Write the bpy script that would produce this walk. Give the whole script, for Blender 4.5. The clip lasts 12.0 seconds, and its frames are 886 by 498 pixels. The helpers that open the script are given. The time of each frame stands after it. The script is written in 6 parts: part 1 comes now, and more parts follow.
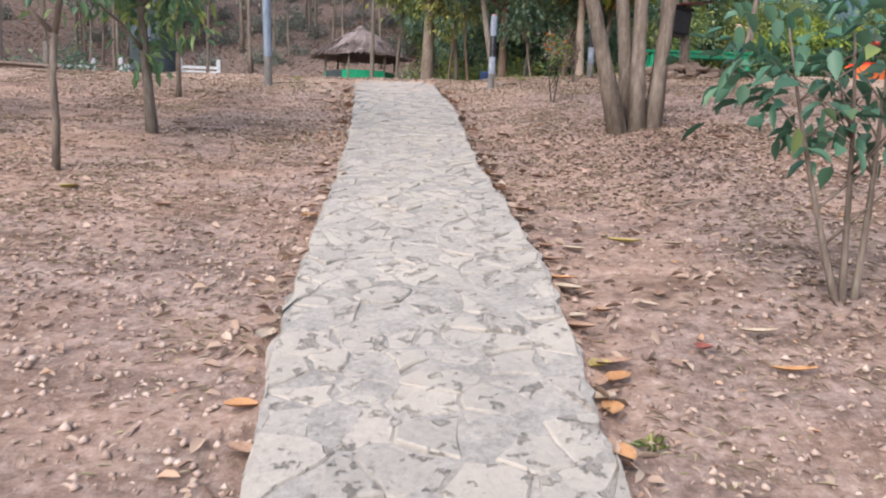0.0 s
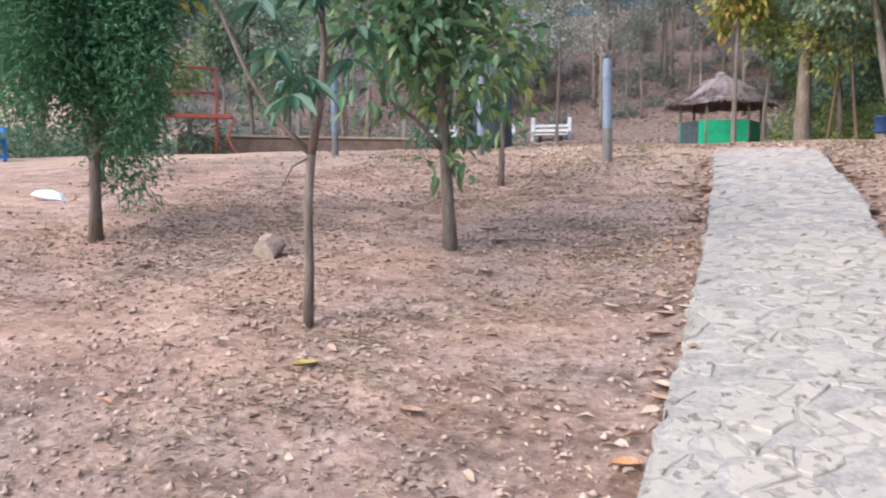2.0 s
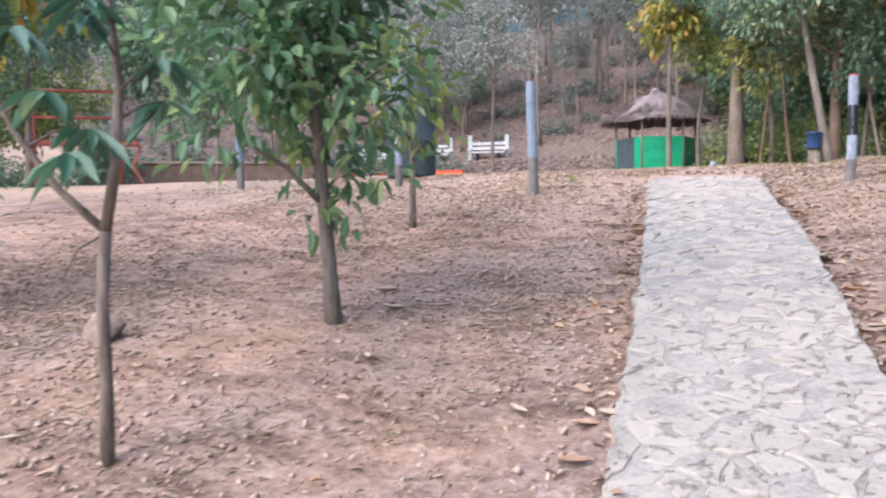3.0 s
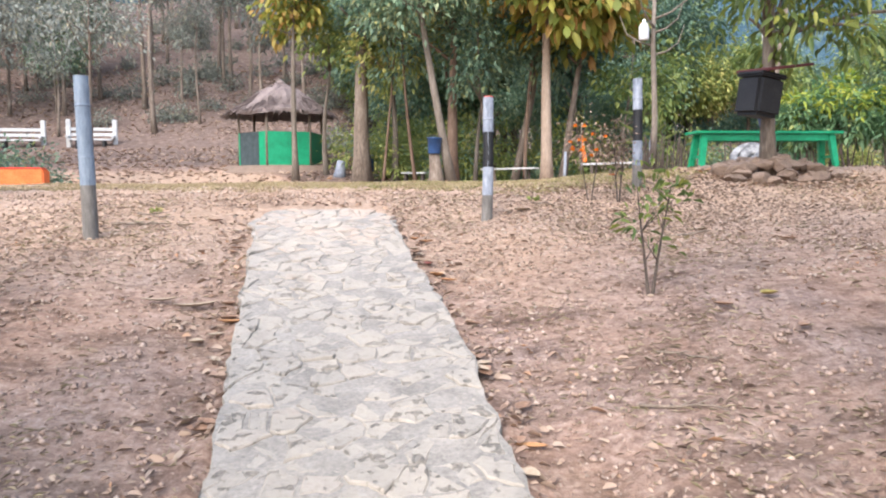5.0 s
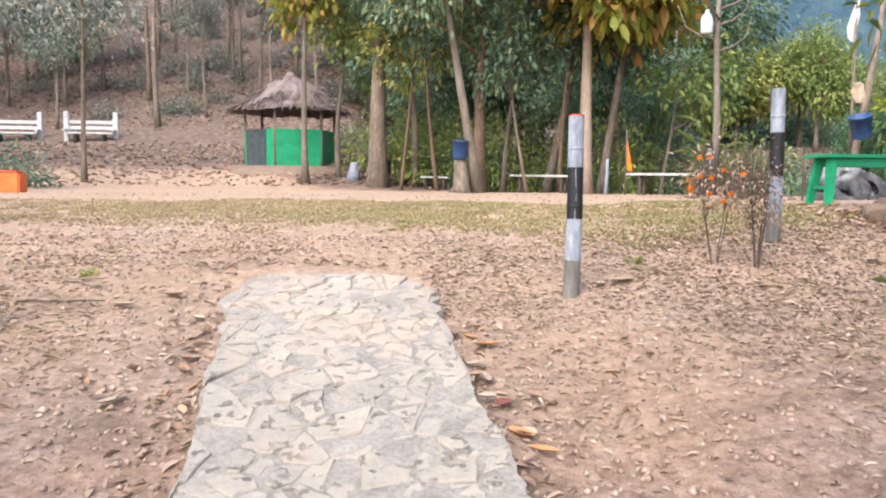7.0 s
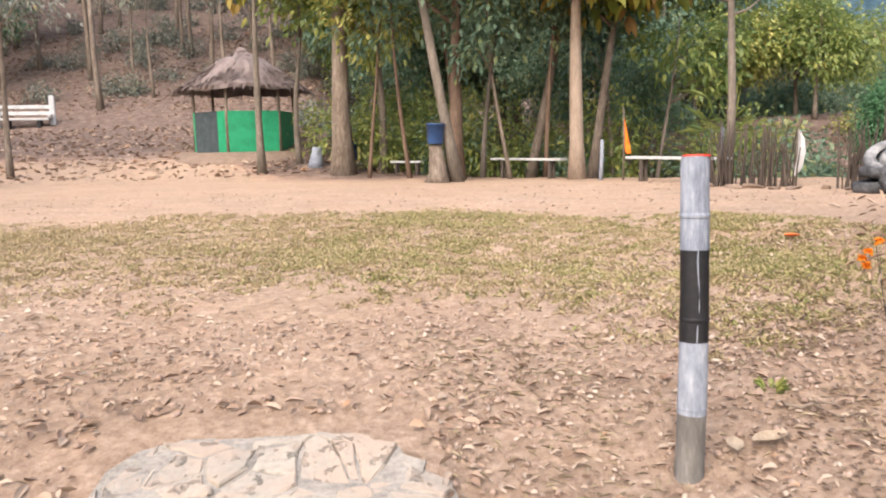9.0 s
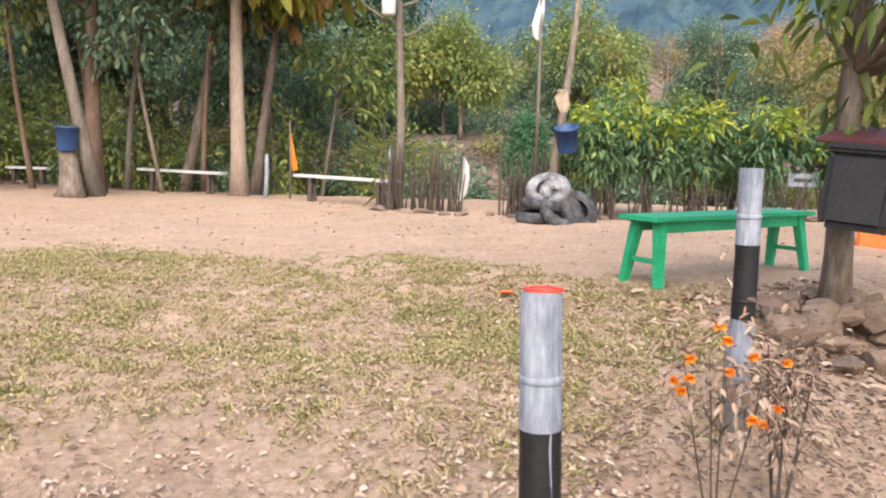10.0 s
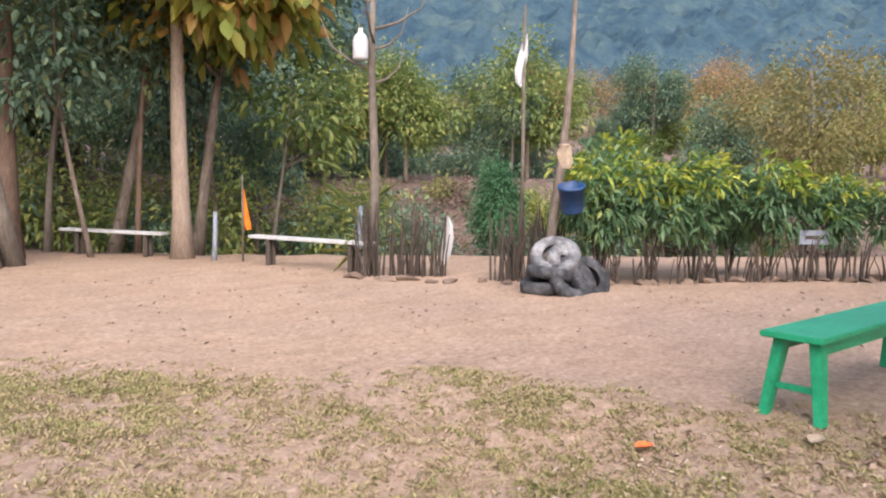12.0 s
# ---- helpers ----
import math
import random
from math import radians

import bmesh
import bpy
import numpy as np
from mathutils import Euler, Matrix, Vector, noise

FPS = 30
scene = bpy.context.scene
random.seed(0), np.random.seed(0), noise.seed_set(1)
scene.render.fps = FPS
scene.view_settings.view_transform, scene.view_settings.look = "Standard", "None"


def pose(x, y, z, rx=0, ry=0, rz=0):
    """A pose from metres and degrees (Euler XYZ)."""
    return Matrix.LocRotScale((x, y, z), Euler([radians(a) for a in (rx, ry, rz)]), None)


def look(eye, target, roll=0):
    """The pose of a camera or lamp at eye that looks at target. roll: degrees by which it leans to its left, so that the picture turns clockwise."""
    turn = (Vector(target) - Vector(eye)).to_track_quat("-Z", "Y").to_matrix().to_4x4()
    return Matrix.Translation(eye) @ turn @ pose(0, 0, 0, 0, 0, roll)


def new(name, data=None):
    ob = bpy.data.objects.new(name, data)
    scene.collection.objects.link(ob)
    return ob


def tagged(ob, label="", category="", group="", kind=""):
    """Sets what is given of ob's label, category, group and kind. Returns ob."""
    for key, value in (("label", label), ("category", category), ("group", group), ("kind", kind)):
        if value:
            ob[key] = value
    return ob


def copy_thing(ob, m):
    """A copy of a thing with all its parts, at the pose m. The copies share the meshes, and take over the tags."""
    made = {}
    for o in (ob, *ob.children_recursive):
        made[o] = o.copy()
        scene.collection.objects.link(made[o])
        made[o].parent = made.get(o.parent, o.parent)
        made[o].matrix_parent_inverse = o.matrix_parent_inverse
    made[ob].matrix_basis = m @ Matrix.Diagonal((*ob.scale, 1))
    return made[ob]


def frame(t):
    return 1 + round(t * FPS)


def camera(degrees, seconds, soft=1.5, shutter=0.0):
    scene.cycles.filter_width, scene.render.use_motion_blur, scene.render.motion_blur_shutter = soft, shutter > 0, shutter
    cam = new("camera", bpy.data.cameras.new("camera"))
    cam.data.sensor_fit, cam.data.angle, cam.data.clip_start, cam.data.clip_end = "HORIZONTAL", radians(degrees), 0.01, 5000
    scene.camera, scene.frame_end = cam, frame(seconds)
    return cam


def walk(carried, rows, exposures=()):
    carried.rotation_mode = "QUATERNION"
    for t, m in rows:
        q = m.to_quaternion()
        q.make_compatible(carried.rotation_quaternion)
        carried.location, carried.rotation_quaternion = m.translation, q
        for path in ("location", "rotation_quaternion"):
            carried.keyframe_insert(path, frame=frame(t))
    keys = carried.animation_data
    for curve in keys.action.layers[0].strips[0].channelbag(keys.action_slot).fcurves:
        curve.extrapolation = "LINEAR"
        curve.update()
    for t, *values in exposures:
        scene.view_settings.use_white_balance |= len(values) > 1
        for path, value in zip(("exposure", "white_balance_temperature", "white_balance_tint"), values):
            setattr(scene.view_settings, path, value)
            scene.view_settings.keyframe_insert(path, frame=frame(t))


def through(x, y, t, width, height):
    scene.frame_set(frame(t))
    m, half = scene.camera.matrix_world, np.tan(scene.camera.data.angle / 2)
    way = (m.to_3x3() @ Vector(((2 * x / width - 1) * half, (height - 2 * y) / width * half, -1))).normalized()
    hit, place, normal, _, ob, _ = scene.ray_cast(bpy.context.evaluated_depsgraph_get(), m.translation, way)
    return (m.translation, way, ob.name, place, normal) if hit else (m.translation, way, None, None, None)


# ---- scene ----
cam = camera(60.1, 12.0, soft=2.0, shutter=0.15)
# seconds, x, y, z, then turns about x, y, z
ROWS = [
    (0.0, 0.024, 0.056, 1.414, 82.85, -1.58, 0.2),
    (0.5, 0.091, 0.533, 1.531, 83.77, -0.93, -0.98),
    (1.0, 0.019, 0.997, 1.595, 86.36, -1.71, -0.78),
    (1.5, -0.12, 1.426, 1.755, 86.25, -1.39, 11.24),
    (2.0, -0.207, 1.883, 1.91, 85.84, -0.48, 26.03),
    (2.5, -0.322, 2.285, 1.984, 85.58, -1.03, 30.35),
    (3.0, -0.282, 2.895, 2.167, 86.96, 0.68, 21.88),
    (3.5, -0.273, 3.477, 2.275, 87.9, 0.98, 10.33),
    (5.5, -0.371, 5.649, 2.779, 85.07, 0.07, -5.83),
    (6.0, -0.426, 6.215, 2.853, 85.0, -0.77, -5.37),
    (6.5, -0.427, 6.756, 2.981, 85.11, -0.55, -5.44),
    (7.0, -0.439, 7.357, 3.098, 85.0, -0.4, -4.03),
    (9.0, -0.432, 9.534, 3.548, 82.57, 1.28, -6.49),
    (9.5, -0.372, 10.126, 3.685, 82.42, 0.14, -16.94),
    (10.0, -0.393, 10.705, 3.81, 82.73, -1.33, -32.19),
    (10.5, -0.355, 11.227, 3.92, 82.7, -0.21, -33.22),
    (11.0, -0.556, 11.66, 4.0, 82.53, -0.3, -33.98),
    (11.5, -0.657, 11.955, 4.087, 82.54, -0.6, -36.17),
    (12.0, -0.515, 12.467, 4.213, 85.08, -0.63, -38.77),
]
walk(cam, [(t, pose(*m)) for t, *m in ROWS],
     [(0.0, 1.05, 5850, 11), (1.0, 1.16, 5750, 11), (2.5, 1.33, 5600, 12), (3.5, 1.50, 5520, 14), (4.2, 1.52, 5600, 11), (5.5, 1.6, 6050, 10), (7.0, 1.55, 6150, 10), (9.0, 1.45, 6600, 12), (10.5, 1.43, 6350, 11), (11.5, 1.55, 6300, 14), (12.0, 1.22, 6250, 15)])

# ---- world and light ----
world = bpy.data.worlds.new("sky")
scene.world = world
world.use_nodes = True
wn = world.node_tree.nodes
sky = wn.new("ShaderNodeTexSky")
sky.sky_type, sky.sun_disc = "NISHITA", False
sky.sun_elevation, sky.sun_rotation = radians(45), radians(210)
sky.dust_density, sky.air_density, sky.ozone_density = 4.0, 1.2, 1.0
wn["Background"].inputs["Strength"].default_value = 0.15
world.node_tree.links.new(sky.outputs["Color"], wn["Background"].inputs["Color"])
sun = new("sun", bpy.data.lights.new("sun", "SUN"))
sun.data.energy, sun.data.angle, sun.data.color = 1.5, radians(95), (1.0, 0.95, 0.88)
sun.matrix_world = look((-7.5, -13, 15), (0, 0, 0))


# ---- materials ----
def ramp(nt, fac, stops):
    r = nt.nodes.new("ShaderNodeValToRGB")
    els = r.color_ramp.elements
    while len(els) < len(stops):
        els.new(0.5)
    for e, (p, c) in zip(els, stops):
        e.position, e.color = p, (*c, 1)
    nt.links.new(fac, r.inputs["Fac"])
    return r.outputs["Color"]


def noise_tex(nt, vec, scale, detail=5.0, rough=0.6):
    n = nt.nodes.new("ShaderNodeTexNoise")
    n.inputs["Scale"].default_value, n.inputs["Detail"].default_value = scale, detail
    n.inputs["Roughness"].default_value = rough
    nt.links.new(vec, n.inputs["Vector"])
    return n.outputs["Fac"]


def mix_rgb(nt, fac, a, b, mode="MIX"):
    m = nt.nodes.new("ShaderNodeMix")
    m.data_type, m.blend_type = "RGBA", mode
    for socket, value in ((m.inputs["Factor"], fac), (m.inputs["A"], a), (m.inputs["B"], b)):
        if isinstance(value, (int, float)):
            socket.default_value = value
        elif isinstance(value, tuple):
            socket.default_value = (*value, 1)
        else:
            nt.links.new(value, socket)
    return m.outputs["Result"]


def begin(name, rough=0.8, metal=0.0, spec=0.3):
    m = bpy.data.materials.new(name)
    m.use_nodes = True
    nt = m.node_tree
    b = nt.nodes["Principled BSDF"]
    b.inputs["Roughness"].default_value, b.inputs["Metallic"].default_value = rough, metal
    b.inputs["Specular IOR Level"].default_value = spec
    geo = nt.nodes.new("ShaderNodeNewGeometry")
    return m, nt, b, geo


def bump(nt, b, height, strength, distance):
    k = nt.nodes.new("ShaderNodeBump")
    k.inputs["Strength"].default_value, k.inputs["Distance"].default_value = strength, distance
    nt.links.new(height, k.inputs["Height"])
    nt.links.new(k.outputs["Normal"], b.inputs["Normal"])


def surface(name, dark, mid, light, coarse=2.0, fine=30.0, rough=0.8, metal=0.0, relief=0.01, spec=0.3, stretch=(1, 1, 1), vary=0.0):
    """A worn surface: stains at a coarse scale, grain at a fine one, and relief."""
    m, nt, b, geo = begin(name, rough, metal, spec)
    mp = nt.nodes.new("ShaderNodeMapping")
    mp.inputs["Scale"].default_value = stretch
    nt.links.new(geo.outputs["Position"], mp.inputs["Vector"])
    v = mp.outputs["Vector"]
    a, g = noise_tex(nt, v, coarse), noise_tex(nt, v, fine, 8.0, 0.7)
    col = ramp(nt, a, [(0.3, dark), (0.5, mid), (0.7, light)])
    col = mix_rgb(nt, 0.55, col, ramp(nt, g, [(0.3, dark), (0.5, mid), (0.7, light)]))
    if vary:
        info = nt.nodes.new("ShaderNodeObjectInfo")
        col = mix_rgb(nt, vary, col, ramp(nt, info.outputs["Random"], [(0.0, dark), (0.5, mid), (1.0, light)]))
    nt.links.new(col, b.inputs["Base Color"])
    bump(nt, b, g, 0.6, relief)
    return m


def leafy(name, stops, rough=0.5, through=0.25, each=0.0):
    """Foliage whose leaves differ one from another, and let some light through; each: how far whole plants differ."""
    m, nt, b, geo = begin(name, rough, 0.0, 0.45)
    big = noise_tex(nt, geo.outputs["Position"], 1.1, 2.0)
    mx = nt.nodes.new("ShaderNodeMath")
    mx.operation = "MULTIPLY_ADD"
    mx.inputs[1].default_value, mx.inputs[2].default_value = 0.7, -0.2
    nt.links.new(big, mx.inputs[0])
    add = nt.nodes.new("ShaderNodeMath")
    add.operation = "MULTIPLY_ADD"
    add.inputs[1].default_value = 0.75
    nt.links.new(geo.outputs["Random Per Island"], add.inputs[0])
    nt.links.new(mx.outputs[0], add.inputs[2])
    col = ramp(nt, add.outputs[0], stops)
    if each:
        info = nt.nodes.new("ShaderNodeObjectInfo")
        hs = nt.nodes.new("ShaderNodeHueSaturation")
        for socket, lo, hi in (("Hue", 0.5 - 0.06 * each, 0.5 + 0.05 * each), ("Value", 1 - 0.45 * each, 1 + 0.6 * each)):
            r = nt.nodes.new("ShaderNodeMapRange")
            r.inputs["To Min"].default_value, r.inputs["To Max"].default_value = (lo, hi) if socket == "Value" else (hi, lo)
            nt.links.new(info.outputs["Random"], r.inputs["Value"])
            nt.links.new(r.outputs["Result"], hs.inputs[socket])
        nt.links.new(col, hs.inputs["Color"])
        col = hs.outputs["Color"]
    nt.links.new(col, b.inputs["Base Color"])
    tr = nt.nodes.new("ShaderNodeBsdfTranslucent")
    nt.links.new(col, tr.inputs["Color"])
    ms = nt.nodes.new("ShaderNodeMixShader")
    ms.inputs["Fac"].default_value = through
    nt.links.new(b.outputs["BSDF"], ms.inputs[1])
    nt.links.new(tr.outputs["BSDF"], ms.inputs[2])
    nt.links.new(ms.outputs["Shader"], nt.nodes["Material Output"].inputs["Surface"])
    return m


def soil():
    m, nt, b, geo = begin("dry soil", 0.95, 0.0, 0.1)
    v = geo.outputs["Position"]
    big, mid, fin = noise_tex(nt, v, 0.45, 4.0), noise_tex(nt, v, 4.0, 6.0, 0.65), noise_tex(nt, v, 20.0, 9.0, 0.82)
    col = ramp(nt, mid, [(0.30, (0.20, 0.13, 0.097)), (0.47, (0.345, 0.24, 0.185)), (0.68, (0.47, 0.345, 0.272))])
    col = mix_rgb(nt, 0.5, col, ramp(nt, fin, [(0.36, (0.11, 0.07, 0.05)), (0.5, (0.345, 0.24, 0.182)), (0.64, (0.60, 0.48, 0.395))]))
    sand = ramp(nt, fin, [(0.35, (0.31, 0.225, 0.158)), (0.65, (0.59, 0.465, 0.355))])
    spot = noise_tex(nt, v, 1.3, 7.0, 0.68)
    col = mix_rgb(nt, ramp(nt, spot, [(0.53, (0, 0, 0)), (0.66, (0.6, 0.6, 0.6))]), col, ramp(nt, fin, [(0.36, (0.10, 0.075, 0.05)), (0.5, (0.24, 0.175, 0.125)), (0.66, (0.42, 0.33, 0.25))]))
    mp = nt.nodes.new("ShaderNodeMapping")
    mp.inputs["Scale"].default_value = (0.55, 1.5, 1.0)
    nt.links.new(v, mp.inputs["Vector"])
    streak, patch = noise_tex(nt, mp.outputs["Vector"], 2.6, 8.0, 0.72), noise_tex(nt, v, 0.75, 5.0, 0.62)
    col = mix_rgb(nt, ramp(nt, patch, [(0.42, (0, 0, 0)), (0.60, (0.6, 0.6, 0.6))]), col, ramp(nt, fin, [(0.36, (0.13, 0.10, 0.088)), (0.5, (0.29, 0.235, 0.21)), (0.66, (0.50, 0.425, 0.385))]))
    col = mix_rgb(nt, 0.75, col, ramp(nt, streak, [(0.36, (0.22, 0.21, 0.205)), (0.49, (0.5, 0.5, 0.5)), (0.64, (0.66, 0.66, 0.665))]), "OVERLAY")
    # trodden sand on the level yard, darker litter soil on the wooded slopes
    sep = nt.nodes.new("ShaderNodeSeparateXYZ")
    nt.links.new(v, sep.inputs[0])
    def step(socket, lo, hi):
        r = nt.nodes.new("ShaderNodeMapRange")
        r.interpolation_type = "SMOOTHSTEP"
        r.inputs["From Min"].default_value, r.inputs["From Max"].default_value = lo, hi
        nt.links.new(socket, r.inputs["Value"])
        return r.outputs["Result"]
    def mul(p, q):
        k = nt.nodes.new("ShaderNodeMath")
        k.operation = "MULTIPLY"
        nt.links.new(p, k.inputs[0])
        nt.links.new(q, k.inputs[1])
        return k.outputs[0]
    wob = nt.nodes.new("ShaderNodeMath")
    wob.operation = "MULTIPLY_ADD"
    wob.inputs[1].default_value = 3.0
    nt.links.new(big, wob.inputs[0])
    nt.links.new(sep.outputs["Y"], wob.inputs[2])
    # the sand reaches further back on the near side of the pavilion, and ends at the gully on the other
    shift = nt.nodes.new("ShaderNodeMath")
    shift.operation = "MULTIPLY_ADD"
    shift.inputs[1].default_value = -4.8
    nt.links.new(step(sep.outputs["X"], -1.5, -5.5), shift.inputs[0])
    nt.links.new(wob.outputs[0], shift.inputs[2])
    yard = mul(step(wob.outputs[0], 10.6, 13.6), step(shift.outputs[0], 31.0, 29.0))
    col = mix_rgb(nt, yard, col, mix_rgb(nt, 0.35, sand, col))
    wood = step(shift.outputs[0], 29.5, 32.0)
    dot = nt.nodes.new("ShaderNodeVectorMath")
    dot.operation = "DOT_PRODUCT"
    dot.inputs[1].default_value = (0.55, 0.83, 0.0)
    nt.links.new(v, dot.inputs[0])
    gully = mul(step(dot.outputs["Value"], 24.2, 25.6), step(sep.outputs["X"], 1.0, 3.5))
    most = nt.nodes.new("ShaderNodeMath")
    most.operation = "MAXIMUM"
    nt.links.new(wood, most.inputs[0])
    nt.links.new(gully, most.inputs[1])
    wood = most.outputs[0]
    litter = ramp(nt, mid, [(0.3, (0.06, 0.048, 0.043)), (0.5, (0.135, 0.107, 0.095)), (0.7, (0.26, 0.215, 0.19))])
    col = mix_rgb(nt, wood, col, mix_rgb(nt, 0.12, litter, col))
    col = mix_rgb(nt, 0.35, col, ramp(nt, big, [(0.35, (0.25, 0.16, 0.12)), (0.65, (0.50, 0.36, 0.28))]), "SOFT_LIGHT")
    nt.links.new(col, b.inputs["Base Color"])
    hm = nt.nodes.new("ShaderNodeMath")
    hm.operation = "MULTIPLY_ADD"
    hm.inputs[1].default_value = 0.5
    nt.links.new(fin, hm.inputs[0])
    nt.links.new(mid, hm.inputs[2])
    bump(nt, b, hm.outputs[0], 0.85, 0.055)
    return m


def stone_mat():
    m, nt, b, geo = begin("path stone", 0.9, 0.0, 0.2)
    v = geo.outputs["Position"]
    a, g = noise_tex(nt, v, 2.2, 5.0), noise_tex(nt, v, 40.0, 9.0, 0.75)
    info = nt.nodes.new("ShaderNodeObjectInfo")
    col = ramp(nt, a, [(0.3, (0.215, 0.186, 0.154)), (0.5, (0.322, 0.28, 0.23)), (0.7, (0.42, 0.357, 0.283))])
    col = mix_rgb(nt, 0.45, col, ramp(nt, g, [(0.36, (0.12, 0.11, 0.10)), (0.46, (0.35, 0.315, 0.275)), (0.7, (0.53, 0.475, 0.41))]))
    sum_ = nt.nodes.new("ShaderNodeMath")
    nt.links.new(info.outputs["Random"], sum_.inputs[0])
    nt.links.new(geo.outputs["Random Per Island"], sum_.inputs[1])
    part_of = nt.nodes.new("ShaderNodeMath")
    part_of.operation = "FRACT"
    nt.links.new(sum_.outputs[0], part_of.inputs[0])
    col = mix_rgb(nt, 0.3, col, ramp(nt, part_of.outputs[0], [(0.0, (0.245, 0.217, 0.188)), (0.45, (0.32, 0.288, 0.25)), (0.8, (0.42, 0.37, 0.308)), (1.0, (0.41, 0.34, 0.285))]))
    pit = noise_tex(nt, v, 13.0, 7.0, 0.68)
    edge = ramp(nt, pit, [(0.39, (0, 0, 0)), (0.44, (1, 1, 1))])
    col = mix_rgb(nt, edge, mix_rgb(nt, 0.5, col, (0.125, 0.107, 0.088)), col)
    # smears of pale mortar over the stones, and soil trodden on to the top end
    dust = noise_tex(nt, v, 1.6, 6.0, 0.65)
    col = mix_rgb(nt, ramp(nt, dust, [(0.47, (0, 0, 0)), (0.60, (0.75, 0.75, 0.75))]), col, (0.39, 0.34, 0.28))
    sep = nt.nodes.new("ShaderNodeSeparateXYZ")
    nt.links.new(v, sep.inputs[0])
    near_top = nt.nodes.new("ShaderNodeMapRange")
    near_top.inputs["From Min"].default_value, near_top.inputs["From Max"].default_value = 10.2, 12.6
    near_top.inputs["To Max"].default_value = 0.22
    nt.links.new(sep.outputs["Y"], near_top.inputs["Value"])
    soilmark = nt.nodes.new("ShaderNodeMath")
    nt.links.new(near_top.outputs["Result"], soilmark.inputs[0])
    nt.links.new(noise_tex(nt, v, 3.2, 7.0, 0.7), soilmark.inputs[1])
    col = mix_rgb(nt, ramp(nt, soilmark.outputs[0], [(0.60, (0, 0, 0)), (0.76, (0.75, 0.75, 0.75))]), col, (0.40, 0.305, 0.24))
    hh = mix_rgb(nt, 0.5, g, edge)
    nt.links.new(col, b.inputs["Base Color"])
    bump(nt, b, hh, 0.9, 0.02)
    return m


SOIL, STONE = soil(), stone_mat()
MORTAR = surface("path mortar", (0.11, 0.098, 0.086), (0.27, 0.242, 0.21), (0.42, 0.372, 0.32), 5.0, 45.0, 0.95, relief=0.012)
BARK = surface("bark", (0.04, 0.03, 0.023), (0.15, 0.116, 0.09), (0.31, 0.26, 0.215), 5.0, 24.0, 0.9, relief=0.03, stretch=(1, 1, 0.25))
BARK_RED = surface("reddish bark", (0.06, 0.038, 0.027), (0.13, 0.085, 0.06), (0.22, 0.155, 0.11), 6.0, 30.0, 0.9, relief=0.02, stretch=(1, 1, 0.25))
BARK_PALE = surface("pale bark", (0.06, 0.048, 0.038), (0.135, 0.112, 0.09), (0.25, 0.212, 0.178), 4.0, 26.0, 0.9, relief=0.015, stretch=(1, 1, 0.3))
BARK_TEAK = surface("smooth tan bark", (0.13, 0.095, 0.072), (0.25, 0.19, 0.145), (0.38, 0.30, 0.24), 4.0, 26.0, 0.9, relief=0.015, stretch=(1, 1, 0.3))
WHITEWASH = surface("worn whitewash", (0.06, 0.068, 0.09), (0.20, 0.222, 0.27), (0.40, 0.42, 0.46), 7.0, 40.0, 0.8, relief=0.004, stretch=(1, 1, 0.3))
PLANKWHITE = surface("worn white plank paint", (0.24, 0.24, 0.24), (0.46, 0.46, 0.46), (0.60, 0.60, 0.59), 5.0, 40.0, 0.8, relief=0.004)
BLUEWASH = surface("grey blue wash", (0.09, 0.115, 0.15), (0.18, 0.22, 0.275), (0.30, 0.335, 0.375), 7.0, 40.0, 0.8, relief=0.004, stretch=(1, 1, 0.3))
BLACKPAINT = surface("black paint", (0.007, 0.007, 0.008), (0.012, 0.012, 0.014), (0.026, 0.025, 0.026), 6.0, 40.0, 0.55, relief=0.003)
BAREWOOD = surface("bare grey bamboo", (0.06, 0.054, 0.048), (0.13, 0.12, 0.11), (0.25, 0.235, 0.22), 7.0, 45.0, 0.85, relief=0.006, stretch=(1, 1, 0.2))
REDPAINT = surface("red paint", (0.42, 0.03, 0.015), (0.62, 0.05, 0.03), (0.70, 0.10, 0.06), 8.0, 50.0, 0.5, relief=0.003)
GREENPAINT = surface("green paint", (0.008, 0.15, 0.07), (0.012, 0.26, 0.12), (0.03, 0.36, 0.18), 4.0, 30.0, 0.42, relief=0.003, spec=0.45)
BLUEPLASTIC = surface("blue plastic", (0.01, 0.03, 0.09), (0.016, 0.052, 0.15), (0.035, 0.095, 0.22), 5.0, 40.0, 0.45, relief=0.002, spec=0.45)
DARKMESH = surface("dark netting", (0.02, 0.03, 0.035), (0.045, 0.06, 0.065), (0.09, 0.11, 0.115), 5.0, 90.0, 0.9, relief=0.004)
THATCH = surface("grey thatch", (0.075, 0.055, 0.05), (0.19, 0.15, 0.14), (0.33, 0.27, 0.25), 3.0, 45.0, 0.95, relief=0.04, stretch=(1, 1, 0.4))
TYRE = surface("dusty whitened rubber", (0.010, 0.010, 0.011), (0.036, 0.037, 0.04), (0.14, 0.14, 0.148), 5.0, 12.0, 0.8, relief=0.006)
TYREWHITE = surface("white painted rubber", (0.025, 0.025, 0.027), (0.13, 0.13, 0.135), (0.46, 0.455, 0.45), 3.5, 6.0, 0.75, relief=0.005)
ORANGE = surface("orange paint", (0.50, 0.09, 0.02), (0.72, 0.15, 0.035), (0.80, 0.24, 0.08), 4.0, 30.0, 0.6, relief=0.004)
